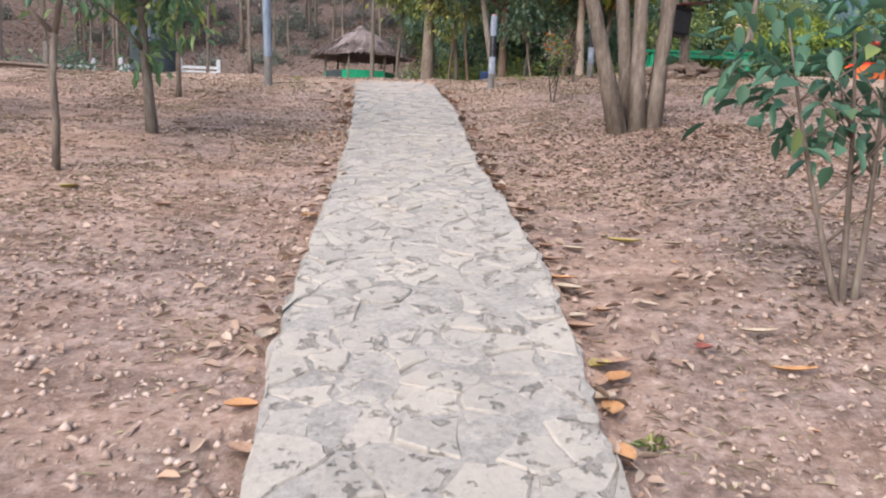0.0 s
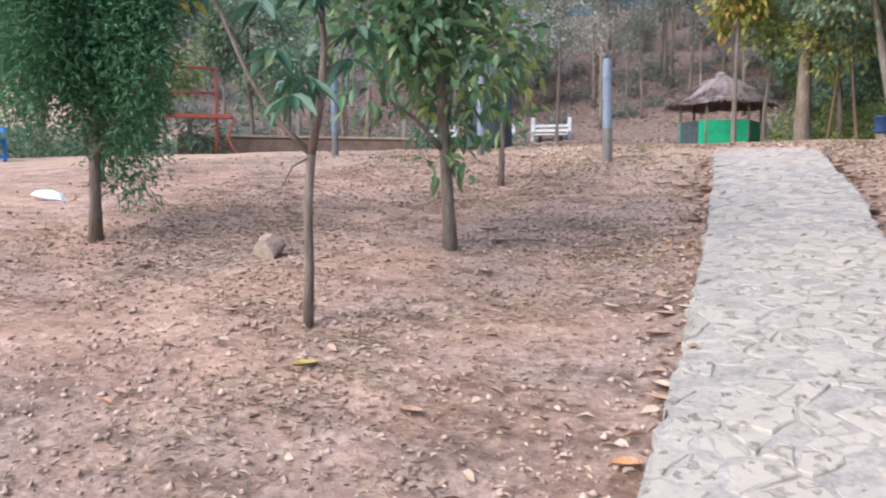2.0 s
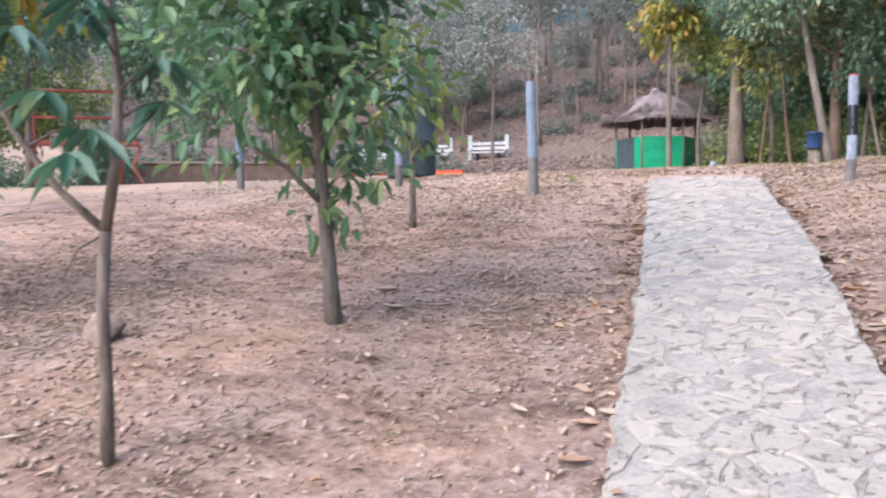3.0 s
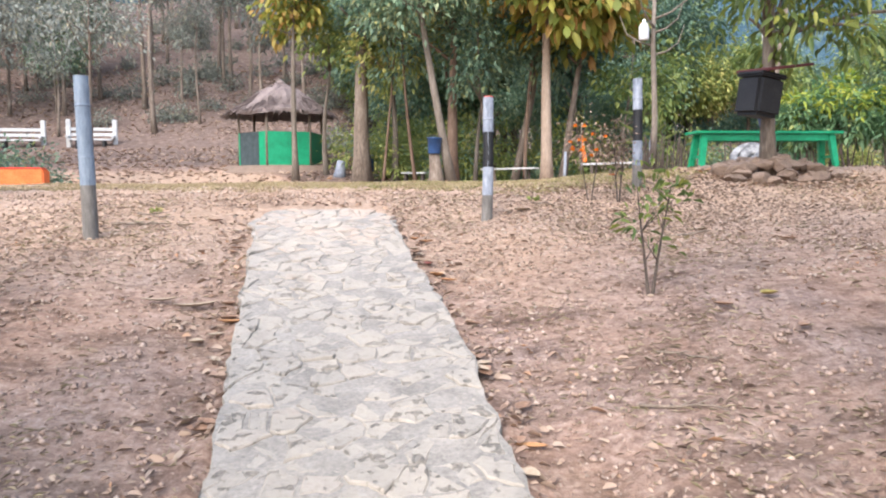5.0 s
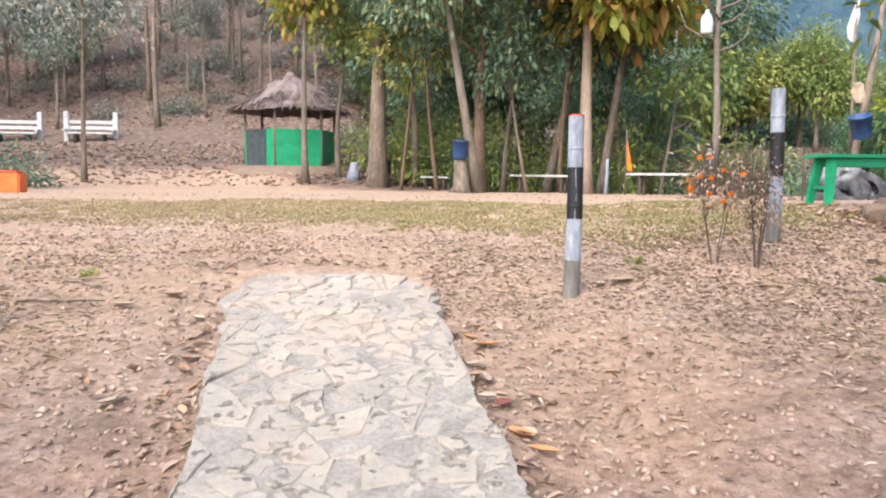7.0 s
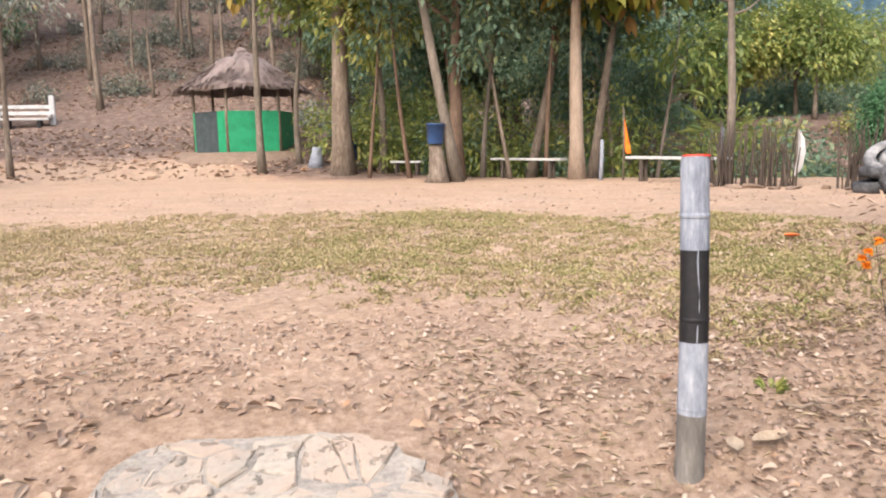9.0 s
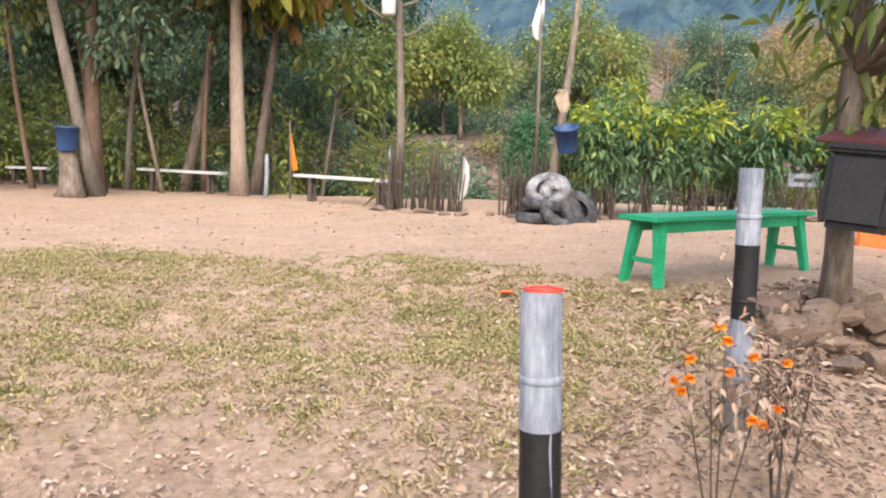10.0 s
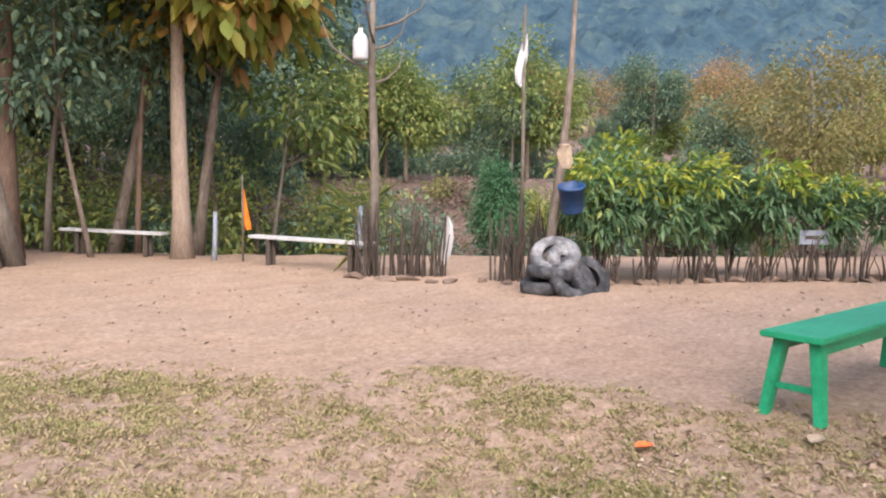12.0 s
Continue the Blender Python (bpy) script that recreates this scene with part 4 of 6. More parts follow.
rock(-3.6, 6.1, ground_at(-3.6, 6.1) + 0.07, 0.19, 0.13, 0.13, 1, label="squarish pale brown stone lying on dry soil", mat=PALEROCK)
rr = random.Random(21)
for i in range(46):
    a, d = rr.uniform(0, 2 * math.pi), rr.uniform(0.15, 0.72)
    x, y, s = 4.0 + d * math.cos(a), 13.25 + d * 0.75 * math.sin(a), rr.uniform(0.05, 0.15)
    rock(x, y, ground_at(x, y) + max(0.02, 0.22 - 0.32 * d), s * rr.uniform(0.8, 1.3), s, s * rr.uniform(0.45, 0.8), 40 + i, "stones piled round the trunk", "brown stone piled round the foot of a tree")
for k, (x, y, sx, sy, sz) in enumerate(((3.63, 13.12, 0.20, 0.16, 0.16), (3.42, 12.82, 0.14, 0.12, 0.07))):
    rock(x, y, ground_at(x, y) + 0.4 * sz, sx, sy, sz, 140 + k, "stones piled round the trunk", "large angular brown stone at the foot of a tree")
for i in range(26):
    t = i / 25
    x, y = 5.4 + 6.2 * t + rr.uniform(-0.1, 0.1), 21.9 - 5.0 * t ** 0.8 + rr.uniform(-0.12, 0.12)
    if abs(x - TX) < 0.7 and abs(y - TY) < 0.8:
        continue
    rock(x, y, ground_at(x, y) + 0.02, rr.uniform(0.1, 0.24), rr.uniform(0.08, 0.16), rr.uniform(0.05, 0.09), 90 + i, "stone edging of the yard", "low stone edging the sandy yard")


# ---- trees close by ----
def forked_sapling(x, y):
    """A thin stem that forks at half height, with tufts of hanging blades along both arms."""
    root = thing("sapling", at(x, y), "thin forked sapling with tufts of drooping dusty leaves", "tree")
    r, rng = random.Random(7), np.random.default_rng(7)
    fork = Vector((0.01, 0.02, 0.86))
    arms = {"trunk": ([(0, 0, -0.05), (0.012, 0.0, 0.3), (-0.005, 0.01, 0.6), fork], [0.03, 0.024, 0.023, 0.024]),
            "limb": ([fork, (-0.13, -0.06, 1.02), (-0.24, -0.15, 1.24), (-0.36, -0.26, 1.62), (-0.42, -0.3, 1.9)], [0.017, 0.014, 0.012, 0.009, 0.004]),
            "leader": ([fork, (0.05, 0.04, 1.1), (0.07, 0.05, 1.4), (0.02, 0.05, 1.8), (0.03, 0.08, 2.3)], [0.022, 0.02, 0.017, 0.013, 0.005]),
            "dead_twig": ([(0, 0, 0.84), (-0.06, -0.04, 0.80), (-0.10, -0.07, 0.70)], [0.006, 0.005, 0.002])}
    for name, (pts, radii) in arms.items():
        raw_part(name, *tube_data(pts, radii, 9, 0.12, r), BARK, root, smooth_faces=True)
    tufts = []
    for name in ("limb", "leader"):
        pts = [Vector(p) for p in arms[name][0]]
        for k in range(9 if name == "leader" else 7):
            t = 1.2 + 2.75 * k / (8 if name == "leader" else 6)
            i = min(int(t), 3)
            p = pts[i].lerp(pts[i + 1], t - i)
            a = r.uniform(0, 6.28)
            q = p + Vector((math.cos(a), math.sin(a), 0.45)) * r.uniform(0.08, 0.24)
            raw_part("twig", *tube_data([p, p.lerp(q, 0.5) + Vector((0, 0, 0.02)), q], [0.006, 0.005, 0.003], 6), BARK, root, smooth_faces=True)
            tufts.append(q)
    c = np.repeat(np.array([tuple(q) for q in tufts]), 7, 0)
    a = rng.uniform(0, 2 * np.pi, len(c))
    v, f = leaves(c, np.stack([np.cos(a), np.sin(a), np.zeros(len(c))], 1), 0.17, 0.055, rng, 0.75, 0.25)
    ob = new("crown", fast_mesh("crown", v, f, LEAF_SHRUB))
    ob.parent = root


tree("mango_tree", "young leafy tree with glossy oval leaves on the dry slope", "tree", at(-2.52, 6.74, 0, 0, 1, -6), 4, 3.3, 0.048, (2.12, 0.68, 0.68, 1.2), 250, 15, (0.115, 0.058), bark=BARK_PALE, leaf_mat=LEAF_MANGO, bend=0.7, limbs=22, clump=0.09, cone=-0.25, hollow=0.25, droop=-0.15, fork=0.3)
forked_sapling(-2.49, 5.02)
tree("cypress", "dense dark green cypress bush with a short trunk", "tree", at(-5.25, 6.05), 8, 3.2, 0.05, (2.10, 0.76, 0.76, 1.36), 2300, 28, (0.075, 0.016), leaf_mat=LEAF_CYPRESS, bend=0.2, limbs=24, clump=0.07, cone=0.35, hollow=0.45, droop=-0.5, pointed=False, fork=0.2)
tree("small_tree", "thin young tree with hanging brown leaves", "tree", at(-3.2, 9.4), 9, 1.9, 0.035, (1.35, 0.45, 0.45, 0.5), 22, 8, (0.17, 0.06), leaf_mat=LEAF_YELLOW, limbs=7, clump=0.09, droop=0.7)
# The crown stays out of view; its width and shift steer its shade.
tree("big_tree", "large tree with several stout pale stems from one root", "tree", at(1.74, 7.25), 12, 6.2, 0.078, (5.7, 2.5, 2.3, 1.3), 300, 14, (0.2, 0.09), bark=BARK, leaf_mat=LEAF_FOREST, shift=(-0.3, -1.5), stems=4, limbs=16, clump=0.22, bend=0.35, ways=((-0.14, -0.06, -0.20, 0.02), (0.04, 0.0, 0.01, 0.06), (0.19, 0.05, 0.10, 0.0), (0.02, 0.14, -0.06, 0.10)))
tree("shrub", "leafy flowering shrub with forked grey stems", "shrub", at(1.70, 3.22), 15, 1.3, 0.017, (0.92, 0.50, 0.42, 0.36), 66, 6, (0.098, 0.052), bark=BARK, leaf_mat=LEAF_SHRUB, stems=3, limbs=22, clump=0.075, droop=0.1, hollow=0.25, fork=0.35, shift=(-0.06, 0), ways=((0, 0, -0.02, 0.03), (0.05, 0.01, 0.07, 0.0), (-0.01, 0.0, -0.24, 0.02)))
tree("small_shrub", "small yellowing shrub on bare soil", "shrub", at(1.29, 9.47), 16, 0.78, 0.011, (0.54, 0.18, 0.15, 0.23), 15, 8, (0.075, 0.026), bark=STICKS, leaf_mat=LEAF_OLIVE, stems=2, limbs=12, clump=0.04, hollow=0.35, fork=0.35, droop=-0.35, ways=((0, 0, -0.10, 0.0), (0.01, 0, 0.13, 0.02)))
tree("mango_tree", "mango tree with low hanging branches above a stone pile", "tree", at(4.0, 13.25), 18, 4.6, 0.088, (2.55, 1.15, 0.95, 1.35), 210, 12, (0.16, 0.055), leaf_mat=LEAF_OLIVE, bend=0.3, limbs=18, clump=0.11, hollow=0.5, droop=0.4, shift=(0.35, -0.45))
tree("leafy_branch_tree", "tall thin tree with yellow broad leaves near the yard", "tree", at(-8.6, 8.9), 19, 4.8, 0.06, (3.6, 1.3, 1.3, 1.2), 80, 10, (0.28, 0.15), leaf_mat=LEAF_TEAK, limbs=10, clump=0.2, droop=0.5)
for k, (dx, dy, dz) in enumerate(((0.06, -0.03, 1.04),)):
    rng = np.random.default_rng(60 + k)
    c = np.tile(np.array([[0.0, 0.0, 0.0]]), (14, 1))
    a = np.linspace(0, 2 * np.pi, 14)
    v, f = leaves(c, np.stack([np.cos(a), np.sin(a), np.full(14, 0.5)], 1), 0.026, 0.018, rng, 0, 0.2)
    ob = tagged(new("flower", fast_mesh("flower", v, f, REDPETAL)), "small red flower on the shrub", "flower", "red flowers")
    ob.location = (1.68 + dx, 3.25 + dy, ground_at(1.68, 3.25) + dz)

# a dry flowering bush at the bank
tree("marigold_bush", "dry brown bush with orange marigold flowers", "bush", at(1.72, 12.28), 23, 0.8, 0.0045, (0.58, 0.22, 0.22, 0.22), 34, 7, (0.05, 0.015), bark=STICKS, leaf_mat=LITTER, stems=4, sway=0.2, limbs=24, clump=0.06, hollow=0.4, fork=0.15)
tree("dry_bush", "dead brown bush with dense thin twigs beside a painted post", "bush", at(1.98, 12.22), 24, 0.78, 0.007, (0.48, 0.13, 0.13, 0.26), 60, 9, (0.035, 0.012), bark=STICKS, leaf_mat=MULCH, stems=4, sway=0.09, limbs=34, clump=0.04, hollow=0.3, fork=0.1)
fr = random.Random(8)
for k in range(12):
    rng = np.random.default_rng(80 + k)
    a = np.linspace(0, 6 * np.pi, 30)
    o = np.stack([np.cos(a), np.sin(a), np.linspace(-0.7, 1.6, 30)], 1)
    v, f = leaves(np.zeros((30, 3)), o, 0.022, 0.021, rng, 0, 0.15, False)
    ob = tagged(new("flower", fast_mesh("flower", v, f, FLOWER)), "orange marigold flower head on a dry bush", "flower", "orange marigolds")
    x, y = 1.66 + fr.uniform(-0.16, 0.16), 12.22 + fr.uniform(-0.16, 0.16)
    ob.location = (x, y, ground_at(x, y) + fr.uniform(0.45, 0.74))


# ---- row of trees at the far side of the yard ----
def trunk_tree(x, y, seed, h, g, bark, mat, crown, n, leaf, bend=0.4, lean=0.0, name="tree", label="tall tree at the edge of the yard", fork=0.6, limbs=12, clump=0.22, droop=0.3, pointed=False):
    return tree(name, label, "tree", at(x, y, 40 * seed, 0.05, 1.0, lean), seed, h, g, crown, n, 12, leaf, bark=bark, leaf_mat=mat, bend=bend, limbs=limbs, clump=clump, fork=fork, pointed=pointed, droop=droop, lobes=9)


trunk_tree(4.36, 25.9, 31, 8.0, 0.18, BARK_TEAK, LEAF_TEAK, (5.3, 2.2, 2.2, 1.8), 150, (0.38, 0.24), 0.15, label="straight pale-trunked tree with yellowing broad leaves", droop=0.6, pointed=True)
trunk_tree(1.75, 26.1, 32, 8.5, 0.14, BARK_PALE, LEAF_FOREST, (5.8, 2.6, 2.4, 2.2), 440, (0.18, 0.085), 0.5, -9, label="leaning tree with whitewashed root beside a blue drum")
trunk_tree(1.9, 27.2, 33, 8.0, 0.17, BARK_RED, LEAF_FOREST, (5.5, 2.4, 2.4, 2.2), 420, (0.18, 0.085), 0.3, label="thick brown tree at the yard's edge")
trunk_tree(-0.75, 30.0, 34, 8.0, 0.30, BARK, LEAF_FOREST, (6.6, 2.4, 2.4, 2.0), 420, (0.18, 0.085), 0.3, label="thick forked tree near the pavilion", fork=0.35)
trunk_tree(-2.9, 30.3, 35, 7.0, 0.11, BARK_PALE, LEAF_TEAK, (6.0, 1.2, 1.2, 1.4), 60, (0.28, 0.15), 0.15, label="thin straight tree in front of the pavilion", droop=0.6, pointed=True)
trunk_tree(5.05, 27.0, 36, 8.0, 0.12, BARK, LEAF_TEAK, (4.5, 1.9, 1.9, 1.5), 120, (0.38, 0.23), 0.6, 7, label="dark leaning tree with large yellowing leaves", droop=0.5, pointed=True)
trunk_tree(3.85, 28.2, 37, 8.0, 0.13, BARK, LEAF_FOREST, (5.4, 2.4, 2.4, 2.2), 420, (0.18, 0.085), 0.8, 8, label="dark tree behind the plank bench")
trunk_tree(0.3, 30.6, 38, 5.0, 0.13, BARK_PALE, LEAF_YELLOW, (4.8, 1.6, 1.6, 1.4), 100, (0.24, 0.12), 0.7, label="pale crooked tree by the benches")
trunk_tree(-2.0, 31.6, 39, 4.5, 0.10, BARK_PALE, LEAF_YELLOW, (4.6, 1.2, 1.2, 1.0), 60, (0.24, 0.12), 0.9, label="pale crooked tree by the pavilion")
for k, (x, y, h, g, bark, mat, lean) in enumerate(((0.9, 28.6, 6.5, 0.06, BARK_RED, LEAF_FOREST, -5), (2.7, 28.4, 7.0, 0.07, BARK_PALE, LEAF_YELLOW, 4), (3.1, 26.9, 5.5, 0.05, BARK, LEAF_FOREST, -7), (4.0, 27.2, 6.5, 0.06, BARK_RED, LEAF_FOREST, 3), (5.9, 28.0, 6.5, 0.07, BARK, LEAF_FOREST, -4),
                                                    (6.6, 27.0, 4.6, 0.05, BARK_PALE, LEAF_YELLOW, 6), (-0.1, 29.4, 6.0, 0.05, BARK_RED, LEAF_YELLOW, 6), (2.2, 29.8, 7.5, 0.08, BARK_RED, LEAF_TEAK, -3))):
    trunk_tree(x, y, 400 + k, h, g, bark, mat, (h * 0.74, 1.4, 1.4, 1.6), 80, (0.20, 0.10), 0.8, lean, label="slim crooked tree with thin dusty leaves at the yard's edge", limbs=9, clump=0.2, droop=0.25, pointed=True)
stump = thing("tree_stump", at(1.3, 25.95, 0, 0.05), "broad dark tree stump carrying a blue drum", "stump")
v, f = tube_data([(0, 0, 0), (0.02, 0, 0.22), (0.0, 0.02, 0.6), (-0.03, 0.02, 0.86)], [0.30, 0.20, 0.16, 0.13], 12, 0.2, random.Random(6))
raw_part("trunk", v, f, BARK, stump, smooth_faces=True)
# a pole-like tree with bare side branches and a white bottle
bare = thing("bare_tree", at(6.05, 22.35), "slender grey tree with bare side branches", "tree")
pieces = [tube_data([(0, 0, -0.1), (0.03, 0, 1.5), (-0.03, 0.02, 3.2), (0.02, 0, 5.5)], [0.085, 0.07, 0.055, 0.025], 9, 0.1, random.Random(4))]
for a, z, l in ((0.4, 2.9, 0.9), (2.6, 3.1, 0.8), (4.0, 3.5, 1.0), (5.6, 3.7, 0.9), (1.6, 4.1, 0.8), (3.2, 4.4, 0.8), (0.1, 3.4, 0.7)):
    c, s = math.cos(a), math.sin(a)
    pieces.append(tube_data([(0, 0, z), (0.4 * l * c, 0.4 * l * s, z + 0.1), (0.8 * l * c, 0.8 * l * s, z + 0.32), (l * c, l * s, z + 0.75)], [0.028, 0.02, 0.014, 0.006], 6))
v, f = join(*pieces)
raw_part("trunk", v, f, BARK_PALE, bare, smooth_faces=True)
bottle = thing("hanging_bottle", pose(5.78, 22.3, 6.03), "white plastic container hung from a bare branch", "container")
v, f = lathe([(0, 0), (0.10, 0.0), (0.115, 0.03), (0.115, 0.28), (0.08, 0.36), (0.035, 0.40), (0.035, 0.46), (0, 0.46)], 18)
raw_part("body", v, f, CLOTH, bottle, smooth_faces=True)
v, f = tube_data([(0, 0, 0.45), (0.02, 0, 0.6), (0.12, 0.03, 0.8)], [0.008] * 3, 6)
raw_part("string", v, f, STICKS, bottle)
# the trunk that carries the bucket behind the tyres
trunk_tree(7.35, 19.95, 41, 5.5, 0.085, BARK, LEAF_RUST, (5.2, 0.9, 0.9, 0.8), 24, (0.14, 0.06), 0.7, 8, label="thin crooked trunk behind the tyre heap", limbs=8)

# a rag and a pale split stub on the trunk above the bucket
rag = thing("rag", pose(7.12, 19.42, 4.72, 0, 0, -35), "pale rag tied round a trunk above the bucket", "rag")
cloth("hanging_cloth", Matrix.Identity(4), [(-0.05, 0.09, 0.0), (-0.10, 0.10, -0.09), (-0.06, 0.13, -0.2), (-0.01, 0.10, -0.3)], TLEAF, rag)
v, f = tube_data([(-0.06 * math.cos(a), 0.06 * math.sin(a), 0.01) for a in np.linspace(0, 5.8, 9)], [0.014] * 9, 6)
raw_part("knot", v, f, TLEAF, rag)

# ---- hedge of mango bushes behind the tyres ----
for k, (x, y, s) in enumerate(((8.05, 19.55, 1.05), (8.75, 19.2, 1.05), (9.4, 18.9, 1.0), (10.2, 18.2, 0.9), (10.9, 17.6, 0.9), (11.5, 16.9, 0.82), (12.2, 16.2, 0.66), (9.0, 20.3, 1.1), (10.7, 19.1, 0.85))):
    top = k in (0, 2, 5)
    tree("mango_bush", "bushy mango sapling in a hedge, yellow-green on top" if top else "bushy dark green mango sapling in a hedge", "bush", at(x, y, 50 * k, 0, s * (0.84 + 0.05 * (k % 4))), 200 + k, 1.6, 0.024, (1.26, 0.60, 0.60, 0.60), 80, 12, (0.19, 0.058), bark=STICKS, leaf_mat=LEAF_MANGO, stems=4, sway=0.13, limbs=20, clump=0.06, hollow=0.35, droop=0.4, fork=0.25, young=LEAF_LIME, group="hedge behind the yard")
tree("conical_shrub", "blue-green conical shrub beyond the yard", "shrub", at(10.1, 23.9), 230, 1.9, 0.04, (1.15, 0.55, 0.55, 0.8), 420, 16, (0.1, 0.035), leaf_mat=LEAF_CYPRESS, limbs=12, clump=0.1, cone=0.5, pointed=False)
for k, (x, y) in enumerate(((12.9, 15.3), (13.4, 14.4))):
    tree("green_bush", "low dark green bush at the yard's edge", "bush", at(x, y), 240 + k, 1.0, 0.02, (0.6, 0.6, 0.6, 0.45), 110, 11, (0.13, 0.05), bark=STICKS, leaf_mat=LEAF_SHRUB, stems=3, sway=0.2, limbs=9, clump=0.08, fork=0.2, group="low bushes")


def stick_row(x0, y0, x1, y1, n, seed, h=0.85):
    """A thicket of cut dark sticks standing along a line."""
    r = random.Random(seed)
    pieces = []
    for i in range(n):
        t = r.random()
        x, y = x0 + (x1 - x0) * t + r.uniform(-0.12, 0.12), y0 + (y1 - y0) * t + r.uniform(-0.12, 0.12)
        z, l = ground_at(x, y), h * r.uniform(0.55, 1.25)
        dx, dy = r.uniform(-0.14, 0.14), r.uniform(-0.14, 0.14)
        g = r.uniform(0.008, 0.022)
        pieces.append(tube_data([(x, y, z - 0.05), (x + dx * 0.5, y + dy * 0.3, z + l * 0.5), (x + dx, y + dy, z + l)], [g, g * 0.8, g * 0.5], 6))
    v, f = join(*pieces)
    tagged(raw_part("stick_fence", v, f, STICKS), "thicket of dark cut sticks edging the yard", "fence", kind="stuff")


stick_row(5.7, 22.1, 6.7, 21.5, 80, 1, 0.9)
stick_row(7.0, 20.6, 7.9, 20.1, 80, 2, 0.9)
stick_row(7.9, 19.5, 12.0, 16.4, 120, 3, 0.55)
for k, (x, y) in enumerate(((6.3, 22.9),)):
    tree("frond_plant", "clump of long pale grassy fronds behind the fence", "plant", at(x, y), 250 + k, 0.9, 0.015, (0.9, 0.35, 0.35, 0.7), 9, 6, (0.7, 0.028), bark=STICKS, leaf_mat=LEAF_YELLOW, limbs=2, clump=0.1, droop=-0.6, pointed=False)


# ---- woods ----
def wood_tree(kind, seed, mat, bark, h, crown, n, leaf, g, clump=0.45):
    labels = {"green": "leafy green woodland tree with a thin trunk", "pale": "dusty sparse tree on the leaf-strewn hillside, paled for haze", "rust": "rust-coloured autumn tree beyond the yard", "yellow": "yellow-green leafy tree beyond the yard"}
    return tree("woodland_tree", labels[kind], "tree", pose(0, 0, -60), seed, h, g, crown, n, 12, leaf, bark=bark, leaf_mat=mat, limbs=16, clump=clump, pointed=False, bend=0.6, lobes=11, group="woods round the yard")


PROTO = {
    "green": [wood_tree("green", 300 + k, LEAF_FOREST, BARK, 8.5, (5.4, 2.5, 2.5, 3.0), 520, (0.24, 0.11), 0.13, 0.26) for k in range(3)],
    "pale": [wood_tree("pale", 310 + k, LEAF_PALE, BARK, 9.0, (6.6, 1.9, 1.9, 2.4), 150, (0.22, 0.10), 0.11, 0.3) for k in range(3)],
    "rust": [wood_tree("rust", 320 + k, LEAF_RUST, BARK_PALE, 6.0, (3.9, 2.2, 2.2, 1.9), 270, (0.16, 0.08), 0.10, 0.26) for k in range(3)],
    "yellow": [wood_tree("yellow", 330 + k, LEAF_YELLOW, BARK, 5.0, (3.2, 1.9, 1.9, 1.7), 360, (0.22, 0.11), 0.10, 0.26) for k in range(3)],
}
wr = random.Random(77)


def plant(kind, x, y, s):
    copy_thing(wr.choice(PROTO[kind]), at(x, y, wr.uniform(0, 360), 0.1) @ Matrix.Scale(s, 4))


def clear(x, y):
    if math.hypot(x + 3.72, y - 34.3) < 3.4:
        return False
    return not (-22 < x < -2.5 and y < 42.5)


# wooded hillside to the left and behind the pavilion
for i in range(150):
    x, y = wr.uniform(-46, 1), wr.uniform(37, 78)
    if clear(x, y):
        plant("pale" if wr.random() < 0.78 else "green", x, y, wr.uniform(0.65, 1.25))
# green wood straight ahead
for i in range(60):
    x, y = wr.uniform(-3, 18), wr.uniform(32, 56)
    if clear(x, y) and 0.55 * x + 0.83 * y > 29.5 and math.atan2(x + 0.5, y - 12.4) < radians(29):
        plant("green" if wr.random() < 0.7 else "yellow", x, y, wr.uniform(0.7, 1.15))
# lower mixed trees beyond the gully to the right
for i in range(105):
    b, d = radians(wr.uniform(27, 95)), wr.uniform(25, 58)
    x, y = -0.5 + d * math.sin(b), 12.4 + d * math.cos(b)
    if 0.55 * x + 0.83 * y > 34.5 or b > radians(60):
        u = wr.random()
        kind = ("rust" if u < 0.36 else "green" if u < 0.72 else "yellow") if b > radians(46) else ("green" if u < 0.5 else "yellow" if u < 0.75 else "rust")
        plant(kind, x, y, wr.uniform(0.38, 0.88) * (0.75 if kind == "green" else 1.0) * (1 + 0.012 * (d - 25)))
